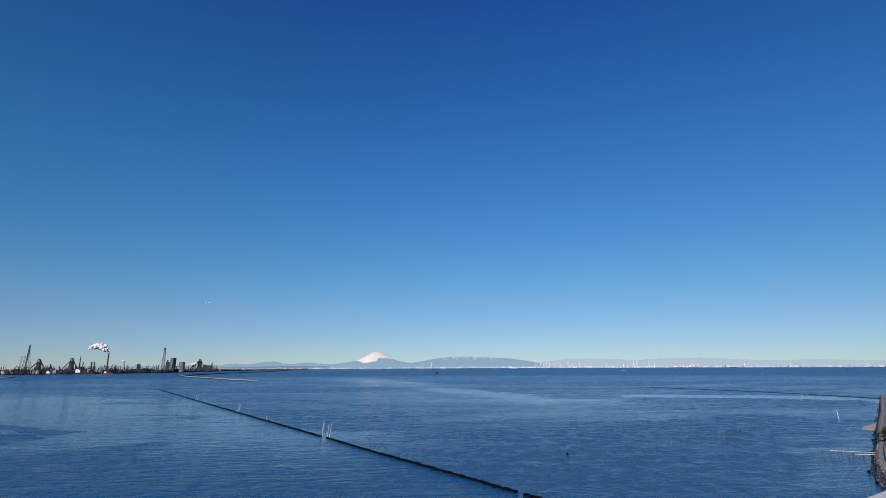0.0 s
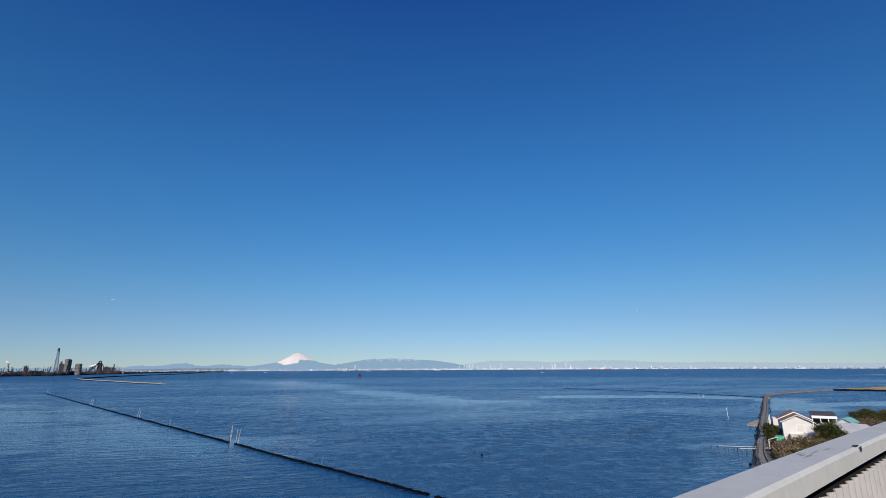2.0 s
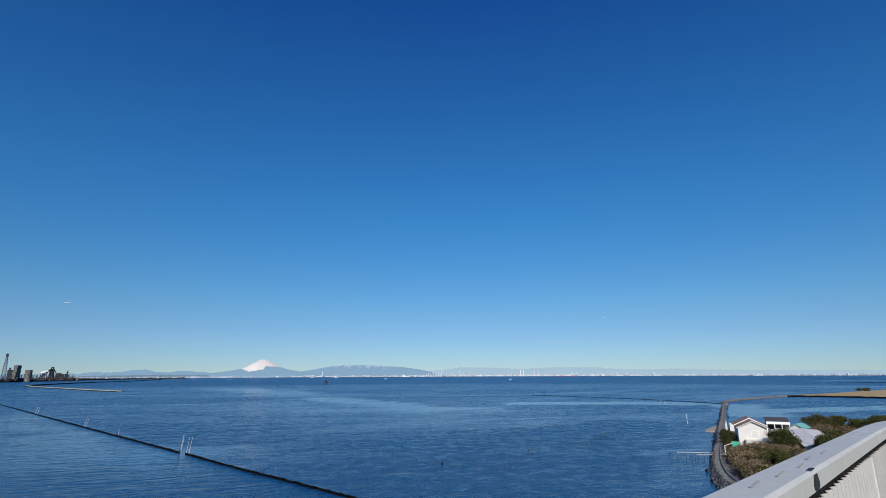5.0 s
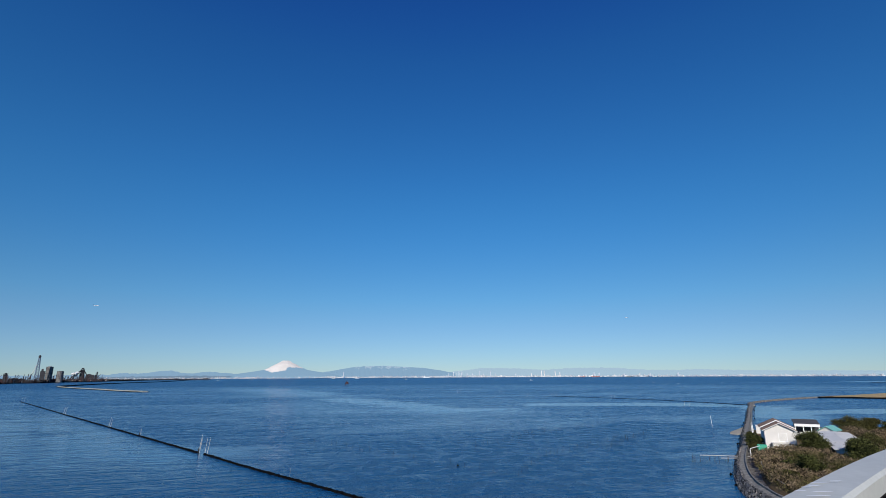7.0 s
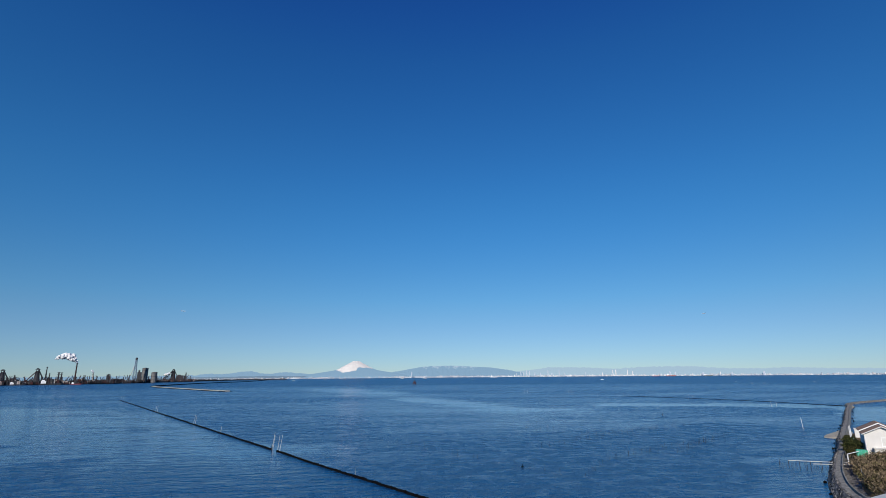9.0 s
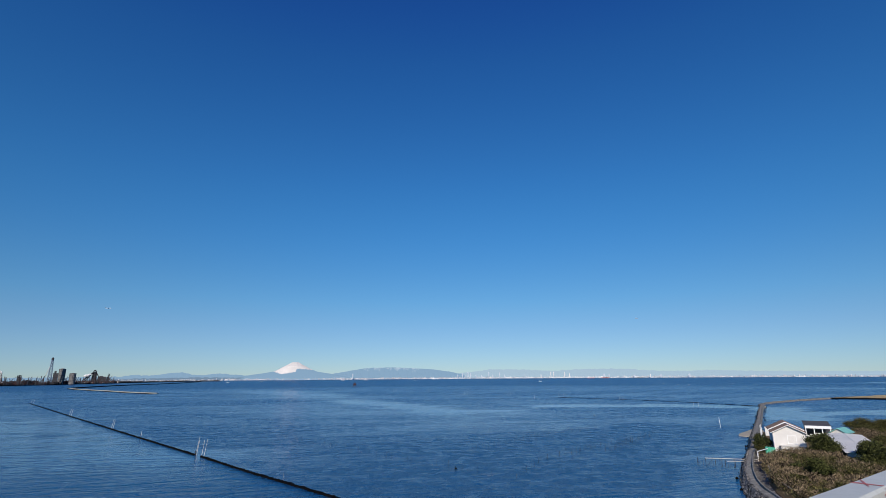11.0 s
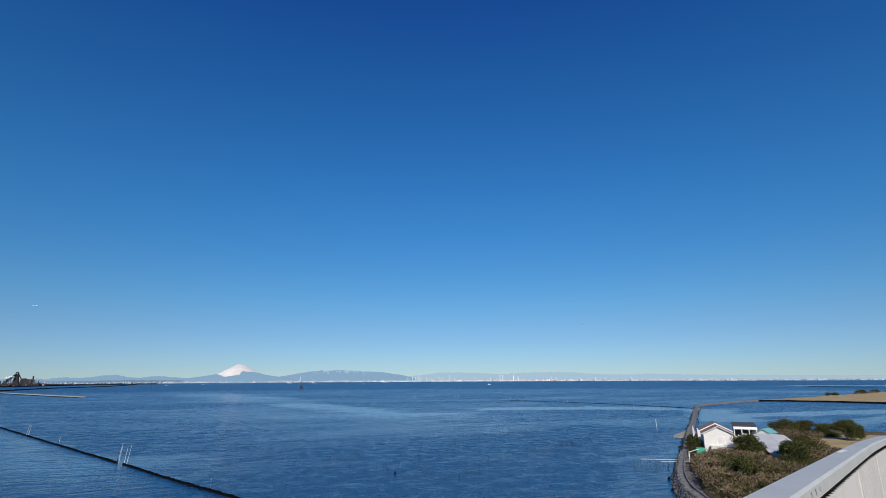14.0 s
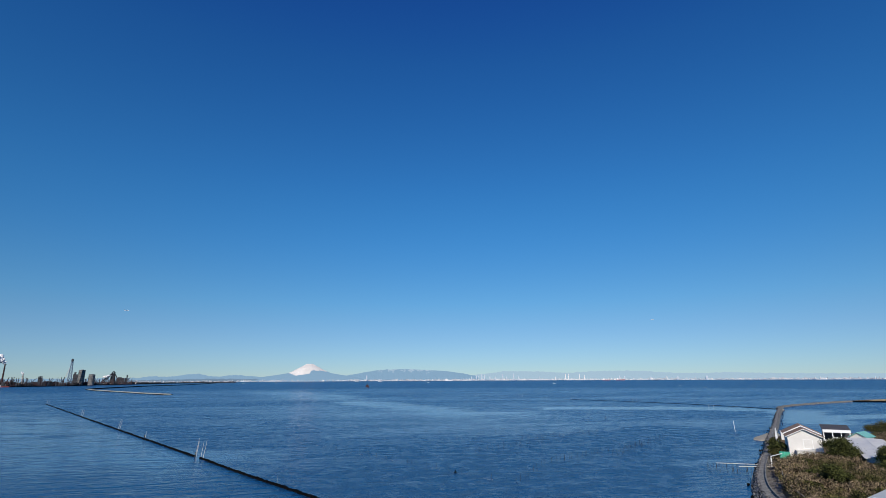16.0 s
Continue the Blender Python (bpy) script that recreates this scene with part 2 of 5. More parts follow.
M = dict(
    water=water_material(),
    cap=material("painted_steel_cap", (0.50, 0.50, 0.45), (0.60, 0.60, 0.545), 3.0, 0.5, 0.0, 0.05, 0.004),
    panel=material("painted_corrugated_panel", (0.42, 0.405, 0.375), (0.53, 0.515, 0.475), 1.5, 0.55, 0.0, 0.04, 0.004, random_ob=0.25),
    kerb=material("weathered_concrete", (0.34, 0.33, 0.31), (0.60, 0.58, 0.55), 5.0, 0.9, 0.0, 0.4, 0.01),
    deck=material("worn_paving", (0.09, 0.075, 0.06), (0.19, 0.16, 0.13), 6.0, 0.9, 0.0, 0.5, 0.01),
    steel=material("bridge_steel", (0.45, 0.45, 0.45), (0.6, 0.6, 0.58), 0.6, 0.5),
    black=material("black_tape", (0.015, 0.015, 0.016), (0.04, 0.04, 0.04), 30.0, 0.6),
    whitepaint=material("white_spray_paint", (0.86, 0.87, 0.87), (0.94, 0.95, 0.94), 12.0, 0.6),
    redpaint=material("red_spray_paint", (0.42, 0.08, 0.07), (0.55, 0.16, 0.13), 25.0, 0.6),
    grime=material("grey_scuff", (0.38, 0.39, 0.37), (0.46, 0.46, 0.43), 25.0, 0.7),
    soil=material("dry_soil", (0.08, 0.055, 0.03), (0.18, 0.13, 0.07), 0.25, 0.95, 0.0, 0.6, 0.1, spec=0.1),
    lawn=material("dry_winter_lawn", (0.31, 0.225, 0.105), (0.52, 0.39, 0.215), 0.12, 0.95, 0.0, 0.4, 0.05, spec=0.1),
    rock=material("revetment_stone", (0.010, 0.010, 0.009), (0.30, 0.275, 0.24), 0.8, 0.95, 0.0, 1.0, 0.3, con=0.12),
    concrete=material("old_concrete", (0.08, 0.076, 0.067), (0.33, 0.315, 0.275), 1.3, 0.9, 0.0, 0.6, 0.05, con=0.13),
    darkstone=material("wet_dark_stone", (0.0015, 0.0015, 0.002), (0.008, 0.0075, 0.0075), 0.8, 0.95, 0.0, 0.8, 0.1, spec=0.02),
    paleconcrete=material("pale_concrete", (0.20, 0.195, 0.165), (0.42, 0.41, 0.35), 0.3, 0.95, 0.0, 0.4, 0.05, spec=0.1),
    stone=material("revetment_boulder", (0.014, 0.013, 0.012), (0.32, 0.295, 0.26), 0.8, 0.95, 0.0, 0.8, 0.1, island=0.9, spec=0.12),
    sand=material("pale_sand_concrete", (0.24, 0.215, 0.17), (0.42, 0.385, 0.31), 0.3, 0.95, 0.0, 0.4, 0.05),
    wall=material("white_siding", (0.60, 0.575, 0.54), (0.70, 0.68, 0.65), 0.5, 0.7),
    trim=material("white_trim", (0.76, 0.76, 0.75), (0.84, 0.84, 0.83), 1.0, 0.6),
    roof=material("brown_roof", (0.15, 0.098, 0.072), (0.25, 0.165, 0.12), 0.8, 0.75, 0.0, 0.3, 0.03),
    darkroof=material("dark_grey_roof", (0.05, 0.045, 0.045), (0.09, 0.085, 0.085), 0.6, 0.75),
    greyroof=material("grey_metal_roof", (0.54, 0.52, 0.49), (0.70, 0.68, 0.64), 0.4, 0.55),
    # near-black that stands for the shade in the hollow under the cap
    gapshade=material("painted_gap_shade", (0.012, 0.012, 0.014), (0.03, 0.03, 0.033), 3.0, 0.9, spec=0.1),
    teal=material("teal_sheet", (0.12, 0.36, 0.33), (0.22, 0.50, 0.45), 0.5, 0.6),
    green=material("green_tarp", (0.02, 0.28, 0.16), (0.05, 0.42, 0.26), 1.2, 0.6),
    bark=material("bark", (0.05, 0.04, 0.03), (0.12, 0.10, 0.08), 2.0, 0.95, 0.0, 0.6, 0.03),
    leaf=material("evergreen_leaf", (0.005, 0.009, 0.004), (0.105, 0.115, 0.034), 0.5, 0.7, island=0.55, spec=0.12),
    olive=material("olive_leaf", (0.008, 0.010, 0.004), (0.115, 0.108, 0.036), 0.5, 0.75, island=0.55, spec=0.12),
    brush=material("dry_brush", (0.014, 0.011, 0.008), (0.27, 0.205, 0.130), 0.2, 0.9, island=0.5, spec=0.12),
    grass=material("scrub_green", (0.016, 0.018, 0.007), (0.22, 0.195, 0.08), 0.2, 0.9, island=0.5, spec=0.12),
    straw=material("straw_grass", (0.12, 0.09, 0.045), (0.34, 0.26, 0.13), 0.2, 0.9, island=0.5, spec=0.12),
    bamboo=material("pale_bamboo", (0.42, 0.40, 0.36), (0.60, 0.58, 0.54), 2.0, 0.7),
    stake=material("dark_stake", (0.006, 0.006, 0.006), (0.022, 0.02, 0.018), 2.0, 0.8),
    float=material("white_float", (0.30, 0.30, 0.30), (0.5, 0.5, 0.49), 2.0, 0.6),
    rust=material("rusty_works", (0.006, 0.004, 0.005), (0.052, 0.018, 0.018), 0.02, 0.85, island=0.9),
    works=material("works_steel", (0.008, 0.010, 0.014), (0.045, 0.046, 0.055), 0.03, 0.8, island=0.8),
    pale=material("pale_sheds", (0.20, 0.15, 0.13), (0.50, 0.44, 0.40), 0.02, 0.8, island=1.0),
    holder=material("gas_holder_shell", (0.13, 0.125, 0.12), (0.24, 0.235, 0.225), 0.05, 0.7),
    towerblue=material("blue_tower_steel", (0.07, 0.115, 0.17), (0.15, 0.21, 0.29), 0.05, 0.6),
    red=material("red_hull", (0.25, 0.05, 0.04), (0.4, 0.08, 0.06), 0.05, 0.7),
    steam=material("white_steam", (0.86, 0.86, 0.86), (0.95, 0.95, 0.95), 0.02, 1.0, spec=0.0),
    city=material("far_white_city", (0.24, 0.28, 0.34), (0.74, 0.73, 0.72), 0.02, 0.8, island=1.0, con=0.42),
    # hills and coast: near-black base, the haze is put in as emitted colour
    hill=hazy("far_hills_haze_glow", (0.02, 0.03, 0.04), (0.222, 0.365, 0.515), 1.0),
    hill2=hazy("near_hills_haze_glow", (0.02, 0.03, 0.04), (0.37, 0.515, 0.63), 1.0),
    snow=hazy("snow", (0.52, 0.49, 0.47), (0.42, 0.42, 0.43), 0.5),
    citygrey=material("far_grey_towers", (0.34, 0.40, 0.48), (0.50, 0.55, 0.62), 0.02, 0.8),
    hillsnow=hazy("snowy_crest_haze_glow", (0.1, 0.1, 0.1), (0.285, 0.42, 0.55), 1.0),
    coast=hazy("wooded_coast_haze_glow", (0.02, 0.03, 0.04), (0.15, 0.235, 0.335), 1.0),
    bird=material("aircraft_white", (0.6, 0.6, 0.6), (0.8, 0.8, 0.8), 0.5, 0.4),
)


# steam is thin: half of the light passes each puff
nt = M["steam"].node_tree
veil, blend = nt.nodes.new("ShaderNodeBsdfTransparent"), nt.nodes.new("ShaderNodeMixShader")
blend.inputs[0].default_value = 0.75
nt.links.new(veil.outputs[0], blend.inputs[1])
nt.links.new(nt.nodes["Principled BSDF"].outputs[0], blend.inputs[2])
nt.links.new(blend.outputs[0], nt.nodes["Material Output"].inputs["Surface"])


# ---- mesh helpers ----
def mesh_of(bm, name, mat, smooth=False):
    me = bpy.data.meshes.new(name)
    bm.normal_update()
    bm.to_mesh(me)
    bm.free()
    me.materials.append(mat)
    if smooth:
        for p in me.polygons:
            p.use_smooth = True
    return me


def thing(name, label, category, m=None, group="", kind=""):
    ob = new(name)
    ob.empty_display_size = 0.2
    if m is not None:
        ob.matrix_world = m
    return tagged(ob, label, category, group, kind)


def part(name, bm, mat, parent, label="", smooth=False):
    ob = new(name, mesh_of(bm, name, mat, smooth))
    ob.parent = parent
    if label:
        tagged(ob, label)
    return ob


def solid(name, bm, mat, label, category, m=None, group="", kind="", smooth=False):
    ob = new(name, mesh_of(bm, name, mat, smooth))
    if m is not None:
        ob.matrix_world = m
    return tagged(ob, label, category, group, kind)


def box(bm, x0, x1, y0, y1, z0, z1, bevel=0.0):
    r = bmesh.ops.create_cube(bm, size=1, matrix=Matrix.LocRotScale(((x0 + x1) / 2, (y0 + y1) / 2, (z0 + z1) / 2), None, (x1 - x0, y1 - y0, z1 - z0)))
    if bevel:
        es = {e for v in r["verts"] for e in v.link_edges}
        bmesh.ops.bevel(bm, geom=list(es), offset=bevel, segments=1, affect="EDGES")
    return bm


def boxes(*rows, bevel=0.0):
    bm = bmesh.new()
    for r in rows:
        box(bm, *r, bevel=bevel)
    return bm


def tube(bm, a, b, r0, r1=None, n=6):
    a, b = Vector(a), Vector(b)
    q = (b - a).to_track_quat("Z", "Y")
    bmesh.ops.create_cone(bm, cap_ends=True, segments=n, radius1=r0, radius2=r0 if r1 is None else r1, depth=(b - a).length,
                          matrix=Matrix.Translation((a + b) / 2) @ q.to_matrix().to_4x4())
    return bm


def prism(pts, z0, z1):
    """An upright slab over an outline."""
    bm = bmesh.new()
    lo = [bm.verts.new((x, y, z0)) for x, y in pts]
    hi = [bm.verts.new((x, y, z1)) for x, y in pts]
    bm.faces.new(hi)
    bm.faces.new(list(reversed(lo)))
    for i in range(len(pts)):
        j = (i + 1) % len(pts)
        bm.faces.new((lo[i], lo[j], hi[j], hi[i]))
    bmesh.ops.recalc_face_normals(bm, faces=bm.faces)
    return bm


def smooth_line(pts, step):
    """A Catmull-Rom curve through plan points, cut to even steps."""
    p = [Vector(q) for q in pts]
    p = [2 * p[0] - p[1]] + p + [2 * p[-1] - p[-2]]
    out = []
    for i in range(1, len(p) - 2):
        n = max(2, int((p[i + 1] - p[i]).length / step))
        for k in range(n):
            t = k / n
            a, b, c, d = p[i - 1], p[i], p[i + 1], p[i + 2]
            out.append(0.5 * (2 * b + (c - a) * t + (2 * a - 5 * b + 4 * c - d) * t * t + (3 * b - a - 3 * c + d) * t ** 3))
    out.append(p[-2])
    return out


def sweep(line, section, rough=0.0, seed=3):
    """Carries a section (offset to the line's right, height) along a plan line."""
    rnd = random.Random(seed)
    bm = bmesh.new()
    rings = []
    for i, q in enumerate(line):
        t = (line[min(i + 1, len(line) - 1)] - line[max(i - 1, 0)]).normalized()
        n = Vector((t.y, -t.x))
        rings.append([bm.verts.new((q.x + n.x * (o + rnd.uniform(-rough, rough)), q.y + n.y * (o + rnd.uniform(-rough, rough)), h + rnd.uniform(-rough, rough) * 0.6)) for o, h in section])
    k = len(section)
    for a, b in zip(rings, rings[1:]):
        for i in range(k):
            bm.faces.new((a[i], a[(i + 1) % k], b[(i + 1) % k], b[i]))
    bm.faces.new(rings[0])
    bm.faces.new(list(reversed(rings[-1])))
    bmesh.ops.recalc_face_normals(bm, faces=bm.faces)
    return bm


def raw(name, verts, faces, mat):
    me = bpy.data.meshes.new(name)
    me.from_pydata(verts, [], faces)
    me.materials.append(mat)
    return me


def polar(az, dist, z=0.0):
    """A place by its bearing from +y, clockwise, and its distance."""
    return Vector((math.sin(radians(az)) * dist, math.cos(radians(az)) * dist, z))


def facing(az, dist, z=0.0):
    """A pose out at that bearing whose x axis runs to the right as seen from the bridge."""
    p = polar(az, dist, z)
    return pose(p.x, p.y, p.z, 0, 0, -az)


# ---- sea ----
bm = bmesh.new()
bmesh.ops.create_circle(bm, cap_ends=True, segments=128, radius=4960)
solid("water", bm, M["water"], "deep blue bay water with calm lighter slicks", "sea", kind="structure")

# ---- far shore ----
def at_el(d, el):
    """The height of what stands at a distance and is seen that many degrees above the eye's level."""
    return 27.3 + d * math.tan(radians(el))


def ridge(name, label, mat, dist, crest, depth=60, rough=2.0, seed=1, snow=None):
    """A far range of hills: bearings and angles of its crest, two flanks in folds and its foot under the water."""
    bm = bmesh.new()
    az0, az1 = crest[0][0], crest[-1][0]
    n = int((az1 - az0) / 0.07)
    rows = []
    for i in range(n + 1):
        az = az0 + (az1 - az0) * i / n
        h = at_el(dist, float(np.interp(az, [c[0] for c in crest], [c[1] for c in crest])))
        h = max(0.5, h + rough * noise.fractal(Vector((az * 2.2, seed, 0)), 0.7, 2.1, 6))
        row = [bm.verts.new(polar(az, dist - depth, -1))]
        for f in (0.35, 0.6, 0.72, 0.8, 0.86, 0.91, 0.96, 1.0):
            fold = 0.12 * noise.noise(Vector((az * 2.4, f * 3, seed))) if f < 1 else 0
            row.append(bm.verts.new(polar(az, dist - depth * (1 - f), h * min(f + fold, 0.98 if f < 1 else 1))))
        rows.append(row + [bm.verts.new(polar(az, dist + 20, -1))])
    for i, (a, b) in enumerate(zip(rows, rows[1:])):
        az = az0 + (az1 - az0) * i / n
        for k in range(9):
            f = bm.faces.new((a[k], a[k + 1], b[k + 1], b[k]))
            if snow and 2 < k < 8 and snow[0] < az < snow[1] and noise.noise(Vector((az * 5.5, k * 0.9, 9))) + 0.5 * noise.noise(Vector((az * 1.4, 4, 2))) > 0.62 - 0.08 * k:
                f.material_index = 1
    ob = solid(name, bm, mat, label, "hills", kind="structure")
    ob.data.materials.append(M["hillsnow"])
    return ob


ridge("backdrop_hills", "blue range of hills with painted haze glow across the bay", M["hill"], 4900,
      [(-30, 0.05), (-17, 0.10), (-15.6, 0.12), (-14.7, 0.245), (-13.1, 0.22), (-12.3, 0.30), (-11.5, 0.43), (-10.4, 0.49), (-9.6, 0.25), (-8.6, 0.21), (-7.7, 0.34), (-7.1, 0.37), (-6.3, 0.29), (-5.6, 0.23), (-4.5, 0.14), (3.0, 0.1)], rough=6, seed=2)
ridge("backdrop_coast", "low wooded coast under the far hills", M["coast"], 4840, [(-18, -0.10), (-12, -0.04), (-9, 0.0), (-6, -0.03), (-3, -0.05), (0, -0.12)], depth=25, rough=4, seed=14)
ridge("backdrop_mountains", "blue mountain mass with painted haze glow and a faint snowy crest across the bay", M["hill"], 4900,
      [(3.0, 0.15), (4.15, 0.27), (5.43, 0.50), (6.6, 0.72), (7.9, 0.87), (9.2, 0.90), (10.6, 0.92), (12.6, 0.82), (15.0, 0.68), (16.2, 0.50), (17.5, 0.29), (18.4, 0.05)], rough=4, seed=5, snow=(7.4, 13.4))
ridge("backdrop_low_hills", "faint low hills with painted haze glow across the bay", M["hill2"], 4930,
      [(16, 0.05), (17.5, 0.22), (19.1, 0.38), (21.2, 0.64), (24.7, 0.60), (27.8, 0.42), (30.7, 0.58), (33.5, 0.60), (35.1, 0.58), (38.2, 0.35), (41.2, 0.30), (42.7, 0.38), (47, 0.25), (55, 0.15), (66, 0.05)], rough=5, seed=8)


def snow_mountain():
    """A broad volcanic cone: snow above, slopes glowing in painted haze blue below."""
    base = polar(0.16, 4870)
    rnd = random.Random(4)
    n, rings = 160, 70
    PROFILE_F = [0, 0.06, 0.25, 0.45, 0.56, 0.68, 0.78, 0.9, 1]
    PROFILE_R = [22, 32, 84, 146, 186, 265, 345, 500, 680]
    PROFILE_Z = [154, 150, 121, 89, 72, 58, 46, 20, -1]
    bm = bmesh.new()
    prev = None
    for k in range(rings + 1):
        f = k / rings
        r = float(np.interp(f, PROFILE_F, PROFILE_R))
        z = float(np.interp(f, PROFILE_F, PROFILE_Z))
        ring = []
        for i in range(n):
            a = 2 * math.pi * i / n
            w = 1 + 0.07 * noise.noise(Vector((math.cos(a) * 3, math.sin(a) * 3, f * 3))) + 0.02 * math.sin(i * 2.4 + 2 * f)
            zz = z - (0 if k else rnd.uniform(0, 3)) + (4 * noise.noise(Vector((math.cos(a) * 5, math.sin(a) * 5, f * 9))) if k else 0) * (1 - f)
            ring.append(bm.verts.new((math.cos(a) * r * w, math.sin(a) * min(r * w, 85 + 0.04 * r), max(zz, -1))))
        if prev:
            for i in range(n):
                j = (i + 1) % n
                fc = bm.faces.new((prev[i], prev[j], ring[j], ring[i]))
                fc.smooth = True
                m = fc.calc_center_median()
                # the snow reaches lower on the flank towards -x, with tongues
                line = float(np.interp(m.x, (-190, -150, -115, -45, 2, 16, 62, 150), (74, 66, 49, 60, 67, 96, 93, 87))) + 5 * noise.noise(Vector((m.x * 0.2, m.z * 0.2, 5))) + 6 * noise.noise(Vector((m.x * 0.06, m.y * 0.02, 2)))
                fc.material_index = 0 if m.z > line else 1
        else:
            bm.faces.new(ring)
        prev = ring
    bmesh.ops.recalc_face_normals(bm, faces=bm.faces)
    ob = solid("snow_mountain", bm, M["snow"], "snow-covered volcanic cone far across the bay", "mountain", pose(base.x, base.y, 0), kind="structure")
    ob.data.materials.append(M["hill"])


snow_mountain()


def skyline(name, label, az0, az1, dist, count, hmax, mat, seed):
    """Countless small blocks along a far shore on a low strip of land."""
    rnd = random.Random(seed)
    vs, fs = [], []

    def block(az, d, w, dp, z0, z1):
        c = facing(az, d)
        k = len(vs)
        for z in (z0, z1):
            for x, y in ((-w / 2, -dp / 2), (w / 2, -dp / 2), (w / 2, dp / 2), (-w / 2, dp / 2)):
                vs.append(tuple(c @ Vector((x, y, z))))
        fs.extend([(k + 4, k + 5, k + 6, k + 7), (k, k + 1, k + 5, k + 4), (k + 1, k + 2, k + 6, k + 5), (k + 2, k + 3, k + 7, k + 6), (k + 3, k, k + 4, k + 7)])

    az = az0
    while az < az1:
        block(az, dist + 8, 40, 20, -1, rnd.uniform(4.0, 8.0))
        az += 0.42
    for i in range(count):
        az = rnd.uniform(az0, az1)
        dense = 0.35 + 0.65 * max(0, noise.noise(Vector((az * 0.5, seed, 1))) + 0.4)
        if rnd.random() > dense:
            continue
        h = 4 + (hmax - 4) * rnd.random() ** 2.2
        block(az, dist + rnd.uniform(-20, 6), rnd.uniform(2, 11) * (0.5 if h > 11 else 1), 8, 0, h)
    return tagged(new(name, raw(name, vs, fs, mat)), label, "city", kind="stuff")


skyline("far_city", "white sunlit buildings strung along the opposite shore", -16, 70, 4780, 5200, 19, M["city"], 3)
skyline("far_harbour_town", "tiny pale buildings on the wooded point", -16.5, -7, 3900, 260, 11, M["works"], 9)


def tower_block(az, d, w, h, label="grey high-rise tower on the far shore", mat="citygrey"):
    bm = boxes((-w / 2, w / 2, -w / 2, w / 2, 0, h), (-w * 0.3, w * 0.3, -w * 0.3, w * 0.3, h, h + 3))
    solid("high_rise", bm, M[mat], label, "building", facing(az, d), group="far high-rises")


for az, w, el in ((6.21, 8, 0.24), (17.6, 7, 0.06), (18.11, 8, 0.20), (18.4, 6, 0.10), (18.72, 8, 0.33), (19.03, 9, 0.22), (19.6, 8, 0.06), (20.2, 8, 0.03), (20.99, 7, 0.31), (21.4, 8, 0.02), (22.17, 7, 0.33), (22.68, 6, 0.04), (24.9, 6, 0.05),
                  (33.1, 12, 0.06), (33.6, 10, 0.02), (36.1, 14, -0.06), (38.6, 12, -0.04), (41.2, 14, 0.02)):
    tower_block(az, 4750, w, at_el(4750, el))


def far_chimney(az, d, r, h, mat="city", label="white power-station chimney on the far shore"):
    bm = bmesh.new()
    tube(bm, (0, 0, 0), (0, 0, h), r, r * 0.8, 12)
    box(bm, -r * 1.5, r * 1.5, -r * 1.5, r * 1.5, 0, h * 0.12)
    solid("chimney", bm, M[mat], label, "chimney", facing(az, d), group="far chimneys")


for az, el in ((27.64, 0.33), (27.94, 0.33), (29.09, 0.32), (29.58, 0.16), (26.6, 0.04), (37.6, 0.03)):
    far_chimney(az, 4740, 4.2, at_el(4740, el))

# a sail-shaped white hall far off on the far shore
bm = bmesh.new()
pts = [(-14, 0), (14, 0), (10, 12), (3, 24), (-5, 31), (-9, 18)]
for s in (-4, 4):
    bm.faces.new([bm.verts.new((x, s, z)) for x, z in pts])
bm.verts.ensure_lookup_table()
for i in range(6):
    j = (i + 1) % 6
    bm.faces.new((bm.verts[i], bm.verts[j], bm.verts[6 + j], bm.verts[6 + i]))
solid("sail_hall", bm, M["trim"], "white sail-shaped hall on the far shore", "building", facing(61.85, 4700))


# ---- steelworks ----
WD = 2600.0
rnd = random.Random(12)


land = [polar(-40, WD), polar(-32, WD + 10), polar(-25, WD - 20), polar(-20.5, WD + 160), polar(-16.4, WD + 560), polar(-12, 3700), polar(-8.3, 4000),
        polar(-8.3, 4080), polar(-12, 4100), polar(-20, 3600), polar(-40, 3300)]
solid("works_ground", prism([(p.x, p.y) for p in land], -0.5, 2.2), M["darkstone"], "low dark quay land under the steelworks", "quay", kind="structure")


